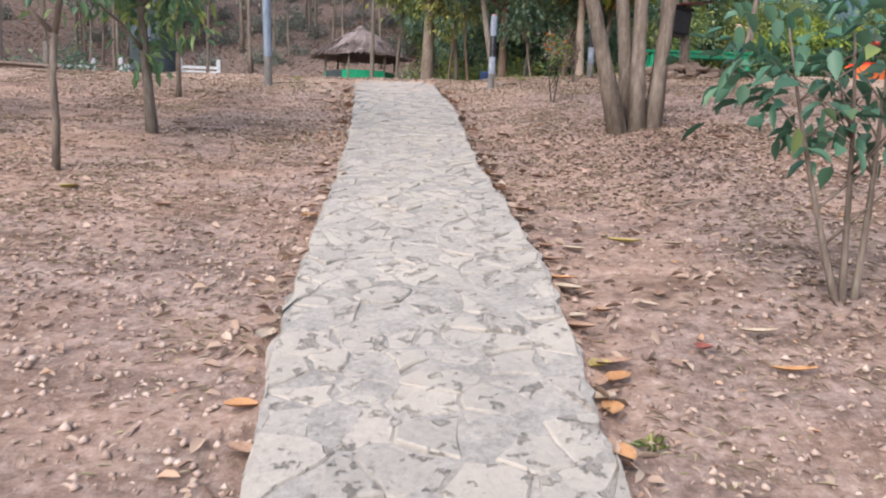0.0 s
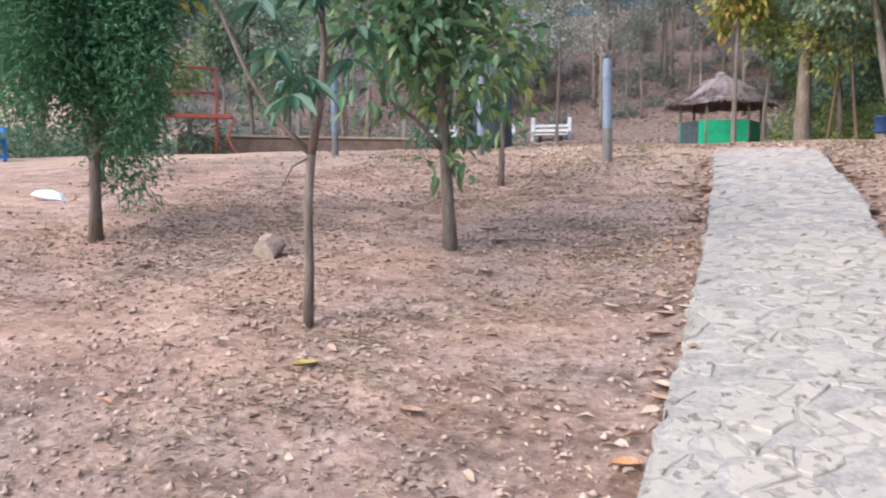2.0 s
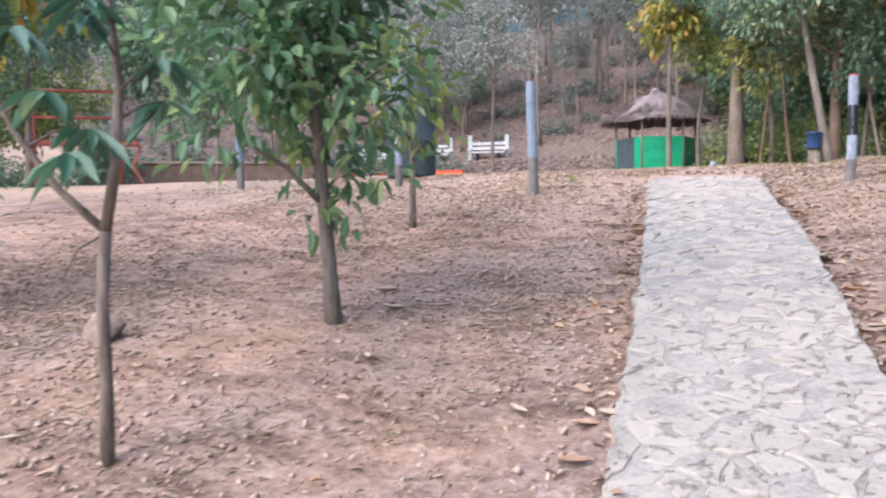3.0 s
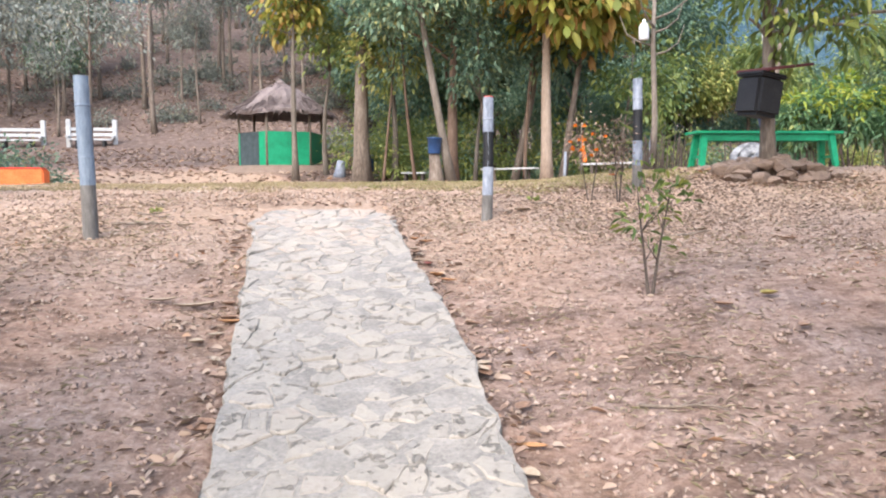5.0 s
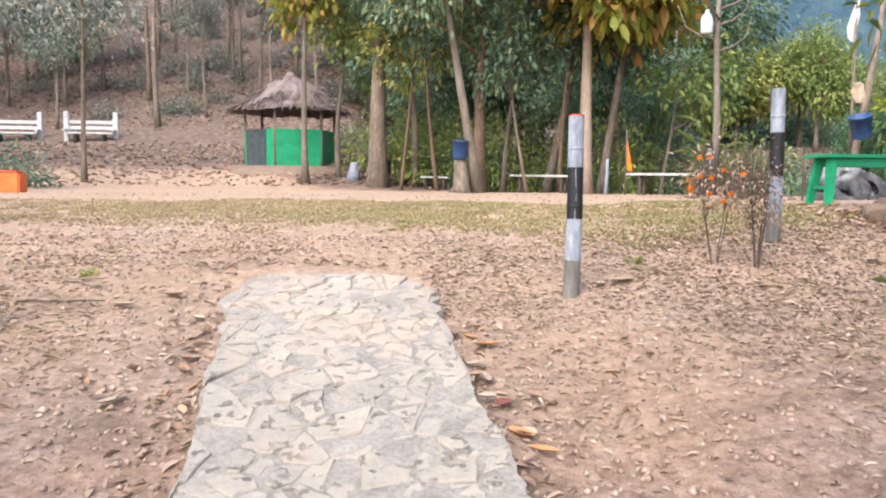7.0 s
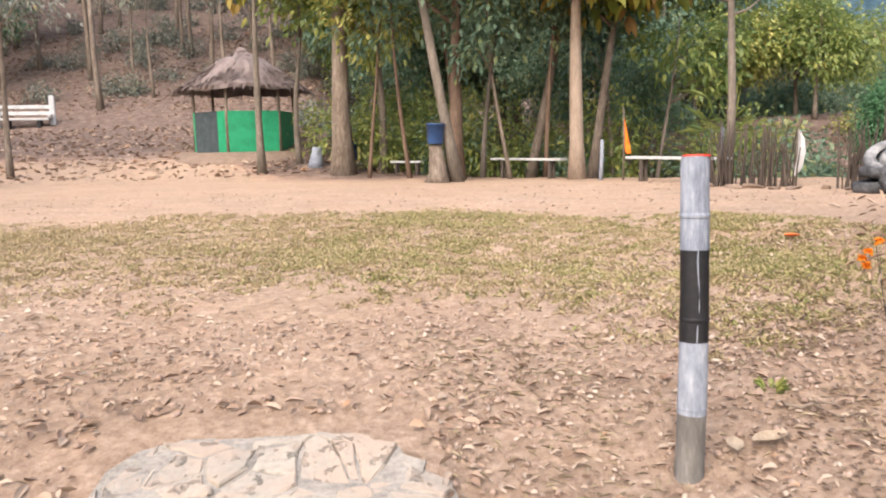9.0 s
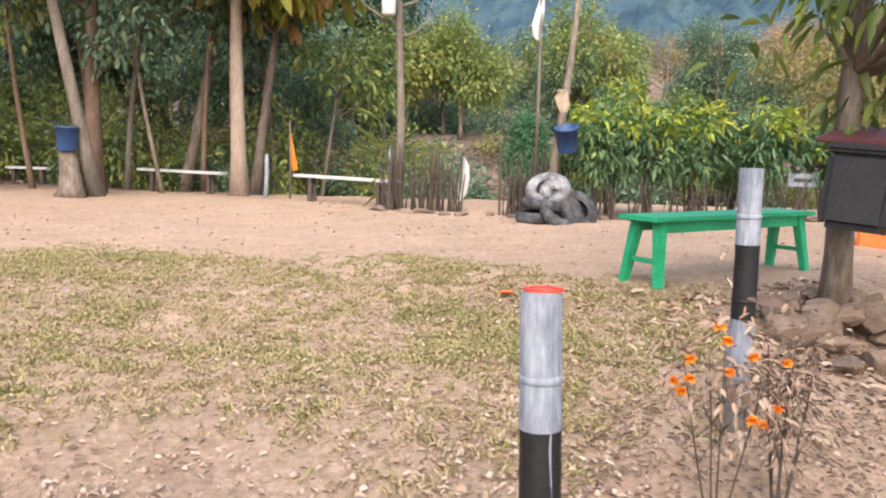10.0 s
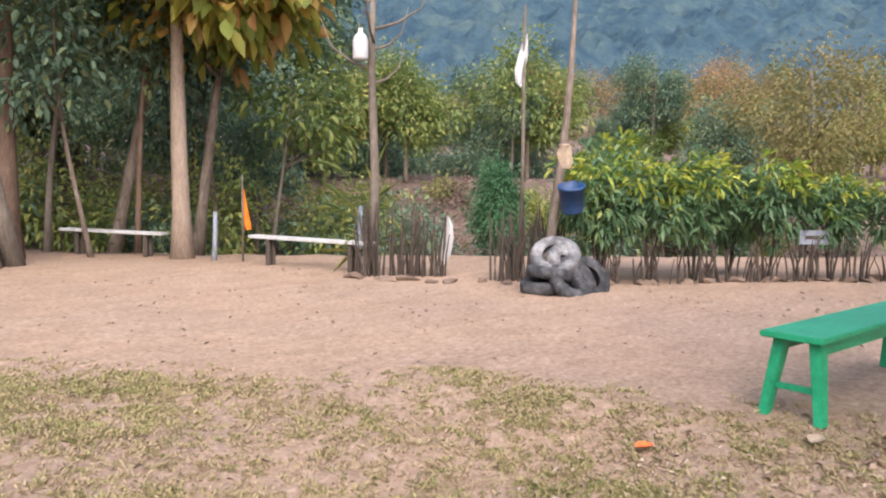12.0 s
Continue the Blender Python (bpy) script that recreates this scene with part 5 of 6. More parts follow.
# trees to the far left of the yard, and on the right of the ramp
for x, y, kind, s in ((-13, 13.5, "green", 0.6), (-16, 16, "yellow", 0.8), (-19, 12, "green", 0.8), (-12, 21, "pale", 0.7), (-17, 22, "green", 0.8), (-22, 18, "green", 0.9), (-24, 25, "pale", 0.9), (-26, 12, "green", 1.0), (-18, 29, "pale", 0.9), (-24, 33, "green", 0.9), (-14, 33, "pale", 0.9), (-30, 20, "green", 1.0), (-30, 30, "pale", 1.1), (-11, 27.5, "pale", 0.75), (-20, 7, "green", 0.9), (-9.5, 31, "pale", 0.8),
                      (9.5, 11.5, "green", 0.7), (13, 9.5, "green", 0.8), (12, 5, "green", 0.8), (16, 12.5, "rust", 0.6), (17, 7, "green", 0.9), (15.5, 16.5, "rust", 0.6), (18, 17, "rust", 0.7), (16.5, 20, "yellow", 0.5), (8.5, 8.0, "green", 0.6), (20, 10, "green", 1.0), (15, 1, "green", 0.9),
                      (12.5, 25.0, "yellow", 0.4), (7.5, 29.5, "green", 0.5), (14.5, 23.0, "yellow", 0.4), (18.5, 23.5, "rust", 0.55),
                      (16.8, 26.0, "yellow", 0.7), (16.5, 23.1, "green", 0.5), (16.6, 20.8, "rust", 0.85), (21.6, 21.9, "rust", 1.0), (17.9, 30.9, "yellow", 0.9), (11.5, 33.3, "yellow", 0.8), (13.6, 31.9, "yellow", 0.75)):
    plant(kind, x, y, s)
for group in PROTO.values():
    for ob in group:
        for o in (*ob.children_recursive, ob):
            bpy.data.objects.remove(o)


# undergrowth beneath the woods
def undergrowth(name, label, mat, spots, seed, leaf=(0.2, 0.08)):
    rng = np.random.default_rng(seed)
    vs, fs, k = [], [], 0
    for x, y, r, h in spots:
        z = ground_at(x, y)
        heart, p, out = crown_points(rng, (x, y, z + h * 0.5), (r, r, h * 0.55), 34, 9, 0.16, 0.3)
        v, f = leaves(p, out, leaf[0], leaf[1], rng, 0.1, 0.5, False)
        vs.append(v)
        fs.append(f + k)
        k += len(v)
    tagged(new(name, fast_mesh(name, np.concatenate(vs), np.concatenate(fs), mat)), label, "undergrowth", kind="stuff")


ur = random.Random(5)
spots = []
while len(spots) < 130:
    x, y = ur.uniform(-1, 24), ur.uniform(22, 44)
    s = 0.55 * x + 0.83 * y
    if s > 25.5 and not (30.5 < s < 35 and x > 4) and math.hypot(x + 3.72, y - 34.3) > 3.5 and y > 26 - 0.2 * x:
        spots.append((x, y, ur.uniform(0.35, 0.9), ur.uniform(0.5, 1.6)))
undergrowth("undergrowth", "green undergrowth beneath the trees", LEAF_FOREST, spots, 1)
spots = []
while len(spots) < 52:
    x, y = ur.uniform(-1.5, 10), ur.uniform(27, 35)
    if 25.3 < 0.55 * x + 0.83 * y < 30.5:
        spots.append((x, y, ur.uniform(0.4, 0.9), ur.uniform(0.8, 2.6)))
undergrowth("understorey", "yellow-green saplings and bushes between the trunks", LEAF_YELLOW, spots, 8, (0.19, 0.075))
spots = []
while len(spots) < 130:
    x, y = ur.uniform(-40, 0), ur.uniform(36, 70)
    if clear(x, y):
        spots.append((x, y, ur.uniform(0.3, 0.8), ur.uniform(0.3, 1.1)))
undergrowth("hillside_scrub", "dry scrub scattered over the hillside", LEAF_PALE, spots, 2)
spots = []
while len(spots) < 60:
    x, y = ur.uniform(-28, -10), ur.uniform(12, 34)
    if math.hypot(x + 12, y - 14.5) > 2.2:
        spots.append((x, y, ur.uniform(0.4, 0.9), ur.uniform(0.4, 1.4)))
undergrowth("side_scrub", "green scrub beyond the yard", LEAF_FOREST, spots, 3)
spots = []
while len(spots) < 70:
    x, y = ur.uniform(3.5, 20), ur.uniform(13, 32)
    if 28.5 < 0.55 * x + 0.83 * y < 33.5:
        spots.append((x, y, ur.uniform(0.25, 0.6), ur.uniform(0.25, 0.8)))
undergrowth("gully_scrub", "dry brown scrub on the bank beyond the yard", MULCH, spots[:42], 6, (0.14, 0.05))
undergrowth("bank_scrub", "low dusty green scrub on the bank beyond the yard", LEAF_YELLOW, spots[42:], 7, (0.16, 0.06))
spots = [(ur.uniform(9, 24), ur.uniform(3, 15), ur.uniform(0.5, 1.0), ur.uniform(0.5, 1.6)) for _ in range(60)]
undergrowth("slope_scrub", "green scrub on the slope beyond the trees", LEAF_FOREST, spots, 4)


# Blue distance haze is painted into this canopy colour.
HAZED_HILL = surface("far canopy with painted haze", (0.018, 0.040, 0.068), (0.048, 0.086, 0.112), (0.10, 0.135, 0.12), 0.16, 0.7, 0.95, relief=0.9, spec=0.05)


def far_forest():
    """The closed canopy of the far hills, beyond all that stands round the yard."""
    rng = np.random.default_rng(12)
    na, nd = 420, 150
    a, d = np.meshgrid(np.linspace(-1.3, 1.9, na), np.linspace(72, 270, nd))
    x, y = d * np.sin(a), 12 + d * np.cos(a)
    lump = np.sin(0.55 * x + 1.3 * np.sin(0.23 * y)) * np.sin(0.5 * y + 1.7 * np.sin(0.31 * x))
    z = land(x, y) + 2.5 + 1.6 * lump + rng.normal(0, 0.35, x.shape) - 6 * (d < 74)
    i = (np.arange(nd - 1)[:, None] * na + np.arange(na - 1)[None]).ravel()
    tris = np.concatenate([np.stack([i, i + na, i + na + 1], 1), np.stack([i, i + na + 1, i + 1], 1)])
    tagged(new("far_hill", fast_mesh("far_hill", np.stack([x, y, z], -1).reshape(-1, 3), tris, HAZED_HILL)), "distant wooded hill with blue haze painted into its colour", "hill", kind="structure")


far_forest()


# ---- things at the left side of the yard ----
def swing_frame(x, y, turn):
    root = thing("climbing_frame", pose(x, y, ground_at(x, y), 0, 0, turn), "red painted steel climbing frame with a plank seat", "playground frame")
    h = 1.9
    for px in (-0.8, 0.8):
        v, f = tube_data([(px, 0, -0.1), (px, 0, h * 0.6), (px, 0, h)], [0.035] * 3, 10)
        raw_part("upright", v, f, REDSTEEL, root, smooth_faces=True)
    for z in (h, h * 0.72):
        v, f = tube_data([(-0.8, 0, z), (0, 0, z), (0.8, 0, z)], [0.03] * 3, 10)
        raw_part("bar", v, f, REDSTEEL, root, smooth_faces=True)
    part("plank", box(2.1, 0.28, 0.09, pose(0.1, -0.1, 0.85), 0.01), REDSTEEL, root, "faded red plank")
    v, f = tube_data([(1.2, -0.1, 0.82), (1.05, -0.2, 0.4), (1.25, -0.2, 0.02), (1.5, -0.2, 0.0)], [0.03] * 4, 8)
    raw_part("brace", v, f, REDSTEEL, root, smooth_faces=True)


swing_frame(-12.8, 14.5, 35)


def blue_stand(x, y, turn):
    root = thing("metal_stand", pose(x, y, ground_at(x, y), 0, 0, turn), "low blue painted steel seat frame on bare ground", "metal frame")
    for px in (-0.55, 0.55):
        for py in (-0.3, 0.3):
            v, f = tube_data([(px, py, -0.05), (px, py, 0.35), (px, py, 0.7)], [0.035] * 3, 8)
            raw_part("leg", v, f, BLUESTEEL, root)
    for z in (0.12, 0.42, 0.68):
        for py in (-0.3, 0.3):
            part("rail", box(1.25, 0.05, 0.07, pose(0, py, z), 0.008), BLUESTEEL, root)
    part("seat", box(1.2, 0.6, 0.05, pose(0, 0, 0.5), 0.008), BLUESTEEL, root)


blue_stand(-15.4, 11.5, 30)


def orange_seat(x, y, turn, ln=2.2):
    root = thing("orange_planter", pose(x, y, ground_at(x, y), 0, 0, turn), "low bright orange painted masonry kerb on the yard", "kerb")
    part("body", box(ln, 0.5, 0.42, pose(0, 0, 0.17), 0.03), ORANGE, root)
    part("top", box(ln - 0.1, 0.42, 0.05, pose(0, 0, 0.40), 0.02), REDPAINT, root, "darker red top")


orange_seat(-8.9, 23.9, 6, 1.7)
orange_seat(-11.2, 23.5, 9, 2.6)


orange_seat(8.0, 15.08, -60, 0.55)


def mud_wall(x0, y0, x1, y1):
    ln = math.dist((x0, y0), (x1, y1))
    mx, my = (x0 + x1) / 2, (y0 + y1) / 2
    root = thing("low_wall", pose(mx, my, ground_at(mx, my), 0, 0, math.degrees(math.atan2(y1 - y0, x1 - x0))), "low brown mud wall with a pale coping", "wall")
    part("body", box(ln, 0.3, 1.0, pose(0, 0, 0.05), 0.03), ROCK, root)
    part("coping", box(ln + 0.06, 0.38, 0.07, pose(0, 0, 0.585), 0.015), PALEROCK, root, "pale worn coping")
    for k in (-0.45, 0.0, 0.45):
        v, f = tube_data([(k * ln, -0.1, -0.2), (k * ln, -0.1, 1.2)], [0.08, 0.07], 9, 0.1, random.Random(3))
        raw_part("post", v, f, BARK_PALE, root, smooth_faces=True)


mud_wall(-15.5, 17.2, -10.2, 20.6)
white_stump = thing("painted_stump", at(-1.55, 31.2, 0, 0.05), "whitewashed leaning stump beside the pavilion", "stump")
v, f = tube_data([(0, 0, 0), (0.03, 0, 0.2), (0.06, 0.02, 0.42), (0.08, 0.02, 0.58)], [0.24, 0.18, 0.16, 0.13], 12, 0.2, random.Random(16))
raw_part("trunk", v, f, WHITEWASH, white_stump, smooth_faces=True)


def dark_drum(x, y):
    root = thing("water_tank", pose(x, y, ground_at(x, y), 0, 0, 0), "tall dark grey drum standing at the yard's edge", "drum")
    v, f = lathe([(0, 0), (0.36, 0.0), (0.37, 0.05), (0.37, 0.5), (0.385, 0.52), (0.385, 0.56), (0.37, 0.58), (0.37, 1.1), (0.385, 1.12), (0.385, 1.16), (0.37, 1.18), (0.36, 1.46), (0.12, 1.54), (0, 1.54)], 28)
    raw_part("shell", v, f, DARKMESH, root, smooth_faces=True)


dark_drum(-5.05, 13.5)


def black_bin():
    root = thing("black_bin", pose(3.72, 13.02, 3.37, 4, 6, 20), "square black plastic bin strapped to a tree trunk", "bin")
    part("body", box(0.36, 0.34, 0.42, pose(0, 0, 0.27), 0.04), BLACKPAINT, root)
    part("rim", box(0.39, 0.37, 0.05, pose(0, 0, 0.49), 0.02), BLACKPAINT, root)
    part("cover", box(0.62, 0.5, 0.03, pose(0.16, 0, 0.60, 0, -14), 0.01), MAROON, root, "maroon sheet cover")
    v, f = tube_data([(0.22, 0.0, 0.45), (0.26, 0.2, 0.42), (0.1, 0.28, 0.4)], [0.012] * 3, 6)
    raw_part("strap", v, f, STICKS, root)


black_bin()
sign = thing("notice_board", pose(10.35, 17.6, ground_at(10.35, 17.6), 0, 0, -38), "small white framed notice board among the bushes", "sign")
part("board", box(0.42, 0.02, 0.2, pose(0, 0, 0.62), 0.003), WHITEWASH, sign)
part("text_bar", box(0.26, 0.006, 0.05, pose(0, -0.014, 0.62), 0), STICKS, sign)
v, f = tube_data([(0, 0.02, -0.1), (0, 0.02, 0.6)], [0.02, 0.02], 8)
raw_part("stake", v, f, STICKS, sign)
bag = raw_part("plastic_bag", *lathe([(0, 0), (0.12, 0.0), (0.16, 0.03), (0.12, 0.09), (0.05, 0.12), (0.0, 0.13)], 9), PLASTIC, smooth_faces=False)
tagged(bag, "crumpled pale blue plastic bag on the soil", "plastic bag")
bag.matrix_world = pose(-7.96, 7.69, ground_at(-7.96, 7.69), 0, 10, 30) @ Matrix.Diagonal((1.3, 0.7, 0.9, 1))


# ---- leaf litter and grass ----
def litter(name, label, n, region, size, seed, mat=LITTER, keep=None):
    rng = np.random.default_rng(seed)
    x, y = rng.uniform(region[0], region[1], n), rng.uniform(region[2], region[3], n)
    ok = (x < path_left(y) - 0.0) | (x > path_right(y) + 0.0) | (y > 12.5) | (rng.random(n) < 0.0)
    if keep is not None:
        ok &= keep(x, y, rng)
    x, y = x[ok], y[ok]
    c = np.stack([x, y, land(x, y) + 0.012], 1)
    a = rng.uniform(0, 2 * np.pi, len(x))
    o = np.stack([np.cos(a), np.sin(a), rng.normal(0.12, 0.15, len(x))], 1)
    v, f = leaves(c, o, size, size * 0.42, rng, 0.0, 0.12, True)
    tagged(new(name, fast_mesh(name, v, f, mat)), label, "leaf litter", kind="stuff")


def patchy(x, y, rng):
    return rng.random(len(x)) < 0.25 + 0.75 * smooth(waves(0.8 * x + 3, 0.7 * y), -0.3, 0.4)


def along_path(x, y, rng):
    d = np.maximum(path_left(y) - x, x - path_right(y))
    return rng.random(len(x)) < np.exp(-np.clip(d, 0, 9) / 0.14)


def heaped(cx, cy, rx, ry):
    """Thick in the middle of a heap, thinning out round it."""
    def keep(x, y, rng):
        d = np.hypot((x - cx) / rx, (y - cy) / ry) + 0.35 * waves(2.1 * x, 2.3 * y)
        return rng.random(len(x)) < 0.8 * (1 - smooth(d, 0.2, 1.15))
    return keep


litter("leaf_crumbs", "small dry leaf crumbs strewn over the soil", 75000, (-6.5, 6, -1, 13.8), 0.032, 1, keep=patchy)
litter("leaf_litter", "dry brown leaves strewn over the slope", 5200, (-9, 8, -1, 13.5), 0.065, 2, keep=patchy)
litter("edge_leaves", "dry orange-brown leaves gathered along the path", 11000, (-2.2, 1.3, -1, 12.6), 0.075, 3, keep=along_path)
litter("yard_leaves", "scattered dry leaves on the yard", 1100, (-9, 10, 12.5, 24), 0.05, 4, mat=MULCH)
# Real dark litter, thickened to darken the bank where the mango shades it.
litter("bank_leaves", "dark dry leaves heaped below the posts, also standing in for tree shade", 20000, (0.4, 5.0, 10.2, 13.8), 0.032, 6, mat=MULCH, keep=heaped(2.7, 12.1, 2.0, 1.4))
litter("shrub_mulch", "dark dry leaves gathered under the shrub", 1700, (0.9, 2.9, 2.2, 4.2), 0.05, 7, mat=MULCH, keep=heaped(1.85, 3.2, 0.8, 0.8))
# Dark litter that also stands in for shade on the ground here.
litter("tree_mulch", "dark dry leaves and crumbled soil that deepen the large tree's shade", 12000, (0.5, 4.2, 3.6, 9.0), 0.045, 11, mat=MULCH, keep=heaped(1.9, 6.1, 1.7, 2.3))
litter("mango_mulch", "brown leaf mould gathered beside the young tree", 2600, (-3.4, -0.8, 6.0, 8.6), 0.035, 12, mat=MULCH, keep=heaped(-1.85, 7.3, 0.95, 0.7))
litter("pile_leaves", "dry leaves caught among the piled stones", 700, (3.1, 4.9, 12.5, 14.0), 0.08, 9)
litter("pale_flakes", "pale curled flakes of dry leaf on trodden soil", 8000, (-5, 3.2, 9.4, 15.0), 0.042, 10, mat=PALELEAF, keep=patchy)
litter("hill_leaves", "fallen leaves covering the hillside", 12000, (-30, 3, 30, 56), 0.22, 5)


def clods(n, seed):
    """Small crumbled lumps of earth, thick on the slope beside the path."""
    rng = np.random.default_rng(seed)
    x, y = rng.uniform(-5.5, 4.5, n), rng.uniform(-0.5, 13.6, n)
    ok = ((x < path_left(y) - 0.02) | (x > path_right(y) + 0.02) | (y > 12.5)) & (rng.random(n) < 0.2 + 0.8 * smooth(waves(1.1 * x, 0.9 * y + 2), -0.4, 0.3))
    x, y = x[ok], y[ok]
    k = len(x)
    r = 0.004 + 0.016 * rng.random(k) ** 2.5
    base = np.array([[1, 0, 0], [-1, 0, 0], [0, 1, 0], [0, -1, 0], [0, 0, 0.8], [0, 0, -0.6]], float)
    a = rng.uniform(0, 2 * np.pi, k)
    rot = np.stack([np.cos(a), -np.sin(a), np.sin(a), np.cos(a)], 1).reshape(k, 2, 2)
    v = base[None] * (r[:, None, None] * rng.uniform(0.65, 1.5, (k, 6, 1)))
    v[:, :, :2] = np.einsum("kij,kvj->kvi", rot, v[:, :, :2])
    v += np.stack([x, y, land(x, y) + 0.3 * r], 1)[:, None]
    f = np.array([[0, 2, 4], [2, 1, 4], [1, 3, 4], [3, 0, 4], [2, 0, 5], [1, 2, 5], [3, 1, 5], [0, 3, 5]])
    faces = (f[None] + 6 * np.arange(k)[:, None, None]).reshape(-1, 3)
    tagged(new("soil_clods", fast_mesh("soil_clods", v.reshape(-1, 3), faces, CLOD)), "small dry crumbs of pinkish earth", "soil", kind="stuff")


def straw(n, seed):
    """Short dead grass stalks lying on the slope, in patches."""
    rng = np.random.default_rng(seed)
    x, y = rng.uniform(-6, 5, n), rng.uniform(1.0, 13.2, n)
    w = waves(1.3 * x + 2, 1.0 * y) + 0.5 * waves(2.9 * x, 3.1 * y)
    ok = ((x < path_left(y) - 0.03) | (x > path_right(y) + 0.03)) & (rng.random(n) < smooth(w, -0.3, 0.6))
    x, y = x[ok], y[ok]
    a = rng.uniform(0, 2 * np.pi, len(x))
    c = np.stack([x, y, land(x, y) + 0.006], 1)
    o = np.stack([np.cos(a), np.sin(a), rng.uniform(0.0, 0.5, len(x))], 1)
    v, f = leaves(c, o, 0.06, 0.007, rng, 0.0, 0.1, False)
    tagged(new("dead_grass", fast_mesh("dead_grass", v, f, STRAW)), "short dead grass stalks strewn over the slope", "dead grass", kind="stuff")


STRAW = leafy("dead straw", [(0.0, (0.13, 0.10, 0.06)), (0.4, (0.27, 0.21, 0.13)), (0.75, (0.38, 0.31, 0.20)), (1.0, (0.24, 0.22, 0.09))], 0.85, 0.1)
straw(70000, 44)
CLOD = leafy("earth crumbs", [(0.0, (0.18, 0.12, 0.09)), (0.35, (0.28, 0.195, 0.15)), (0.7, (0.36, 0.26, 0.205)), (1.0, (0.45, 0.35, 0.285))], 0.95, 0.0)
clods(60000, 31)


def grass(name, label, n, seed, mat, floor_share, x_full):
    rng = np.random.default_rng(seed)
    per = 11
    x, y = rng.uniform(-7, 4.4, n), rng.uniform(12.6, 20.0, n)
    far = np.interp(x, [-7, -1, 1, 1.9, 2.9, 3.6, 4.0], [18.6, 19.0, 18.8, 17.4, 16.3, 15.2, 14.4])
    near = np.interp(x, [-7, -2.8, 0.2, 0.7, 1.3, 2.5, 4.0], [14.8, 14.5, 14.1, 13.0, 12.7, 12.9, 13.6])
    ragged = 0.55 * waves(1.9 * x, 1.7 * y) + 0.3 * waves(5.3 * x, 4.7 * y)
    w = waves(0.9 * x + 1, 1.1 * y) + 0.6 * waves(2.6 * x, 2.9 * y) + 0.45 * waves(7.1 * x, 6.3 * y)
    middle = smooth(y + ragged, near - 0.5, near + 0.7) * (1 - smooth(y + ragged, far - 1.2, far + 0.5)) * smooth(x, x_full - 4.0, x_full)
    ok = rng.random(n) < middle * (floor_share + (1 - floor_share) * smooth(w, -0.05, 0.85))
    x, y = x[ok], y[ok]
    x, y = np.repeat(x, per) + rng.normal(0, 0.022, len(x) * per), np.repeat(y, per) + rng.normal(0, 0.022, len(y) * per)
    k = len(x)
    c = np.stack([x, y, land(x, y) - 0.004], 1)
    a = rng.uniform(0, 2 * np.pi, k)
    o = np.stack([0.8 * np.cos(a), 0.8 * np.sin(a), rng.uniform(0.25, 1.1, k)], 1)
    v, f = leaves(c, o, 0.045, 0.010, rng, 0.0, 0.2, False)
    tagged(new(name, fast_mesh(name, v, f, mat)), label, "grass", kind="stuff")


grass("grass", "short yellowing green grass in patches on the yard", 90000, 8, GRASS, 0.05, 1.2)
grass("dry_grass", "short straw-dry grass over the yard's edge", 60000, 19, DRYGRASS, 0.3, -3.0)


def fallen_leaf(x, y, ln, wd, turn, mat, label):
    rows, cols = 9, 5
    verts, faces = [], []
    for i in range(rows):
        t = i / (rows - 1)
        w = wd * math.sin(math.pi * (0.06 + 0.9 * t)) ** 0.8
        for k in range(cols):
            u = k / (cols - 1) - 0.5
            verts.append((ln * (t - 0.5), w * u, 0.018 + 0.9 * abs(u) * w * 0.6 + 0.35 * ln * (t - 0.5) ** 2))
    for i in range(rows - 1):
        for k in range(cols - 1):
            q = i * cols + k
            faces.append((q, q + 1, q + cols + 1, q + cols))
    ob = raw_part("fallen_leaf", verts, faces, mat, smooth_faces=True)
    ob.matrix_world = pose(x, y, ground_at(x, y), 0, 0, turn)
    tagged(ob, label, "leaf", "single fallen leaves")


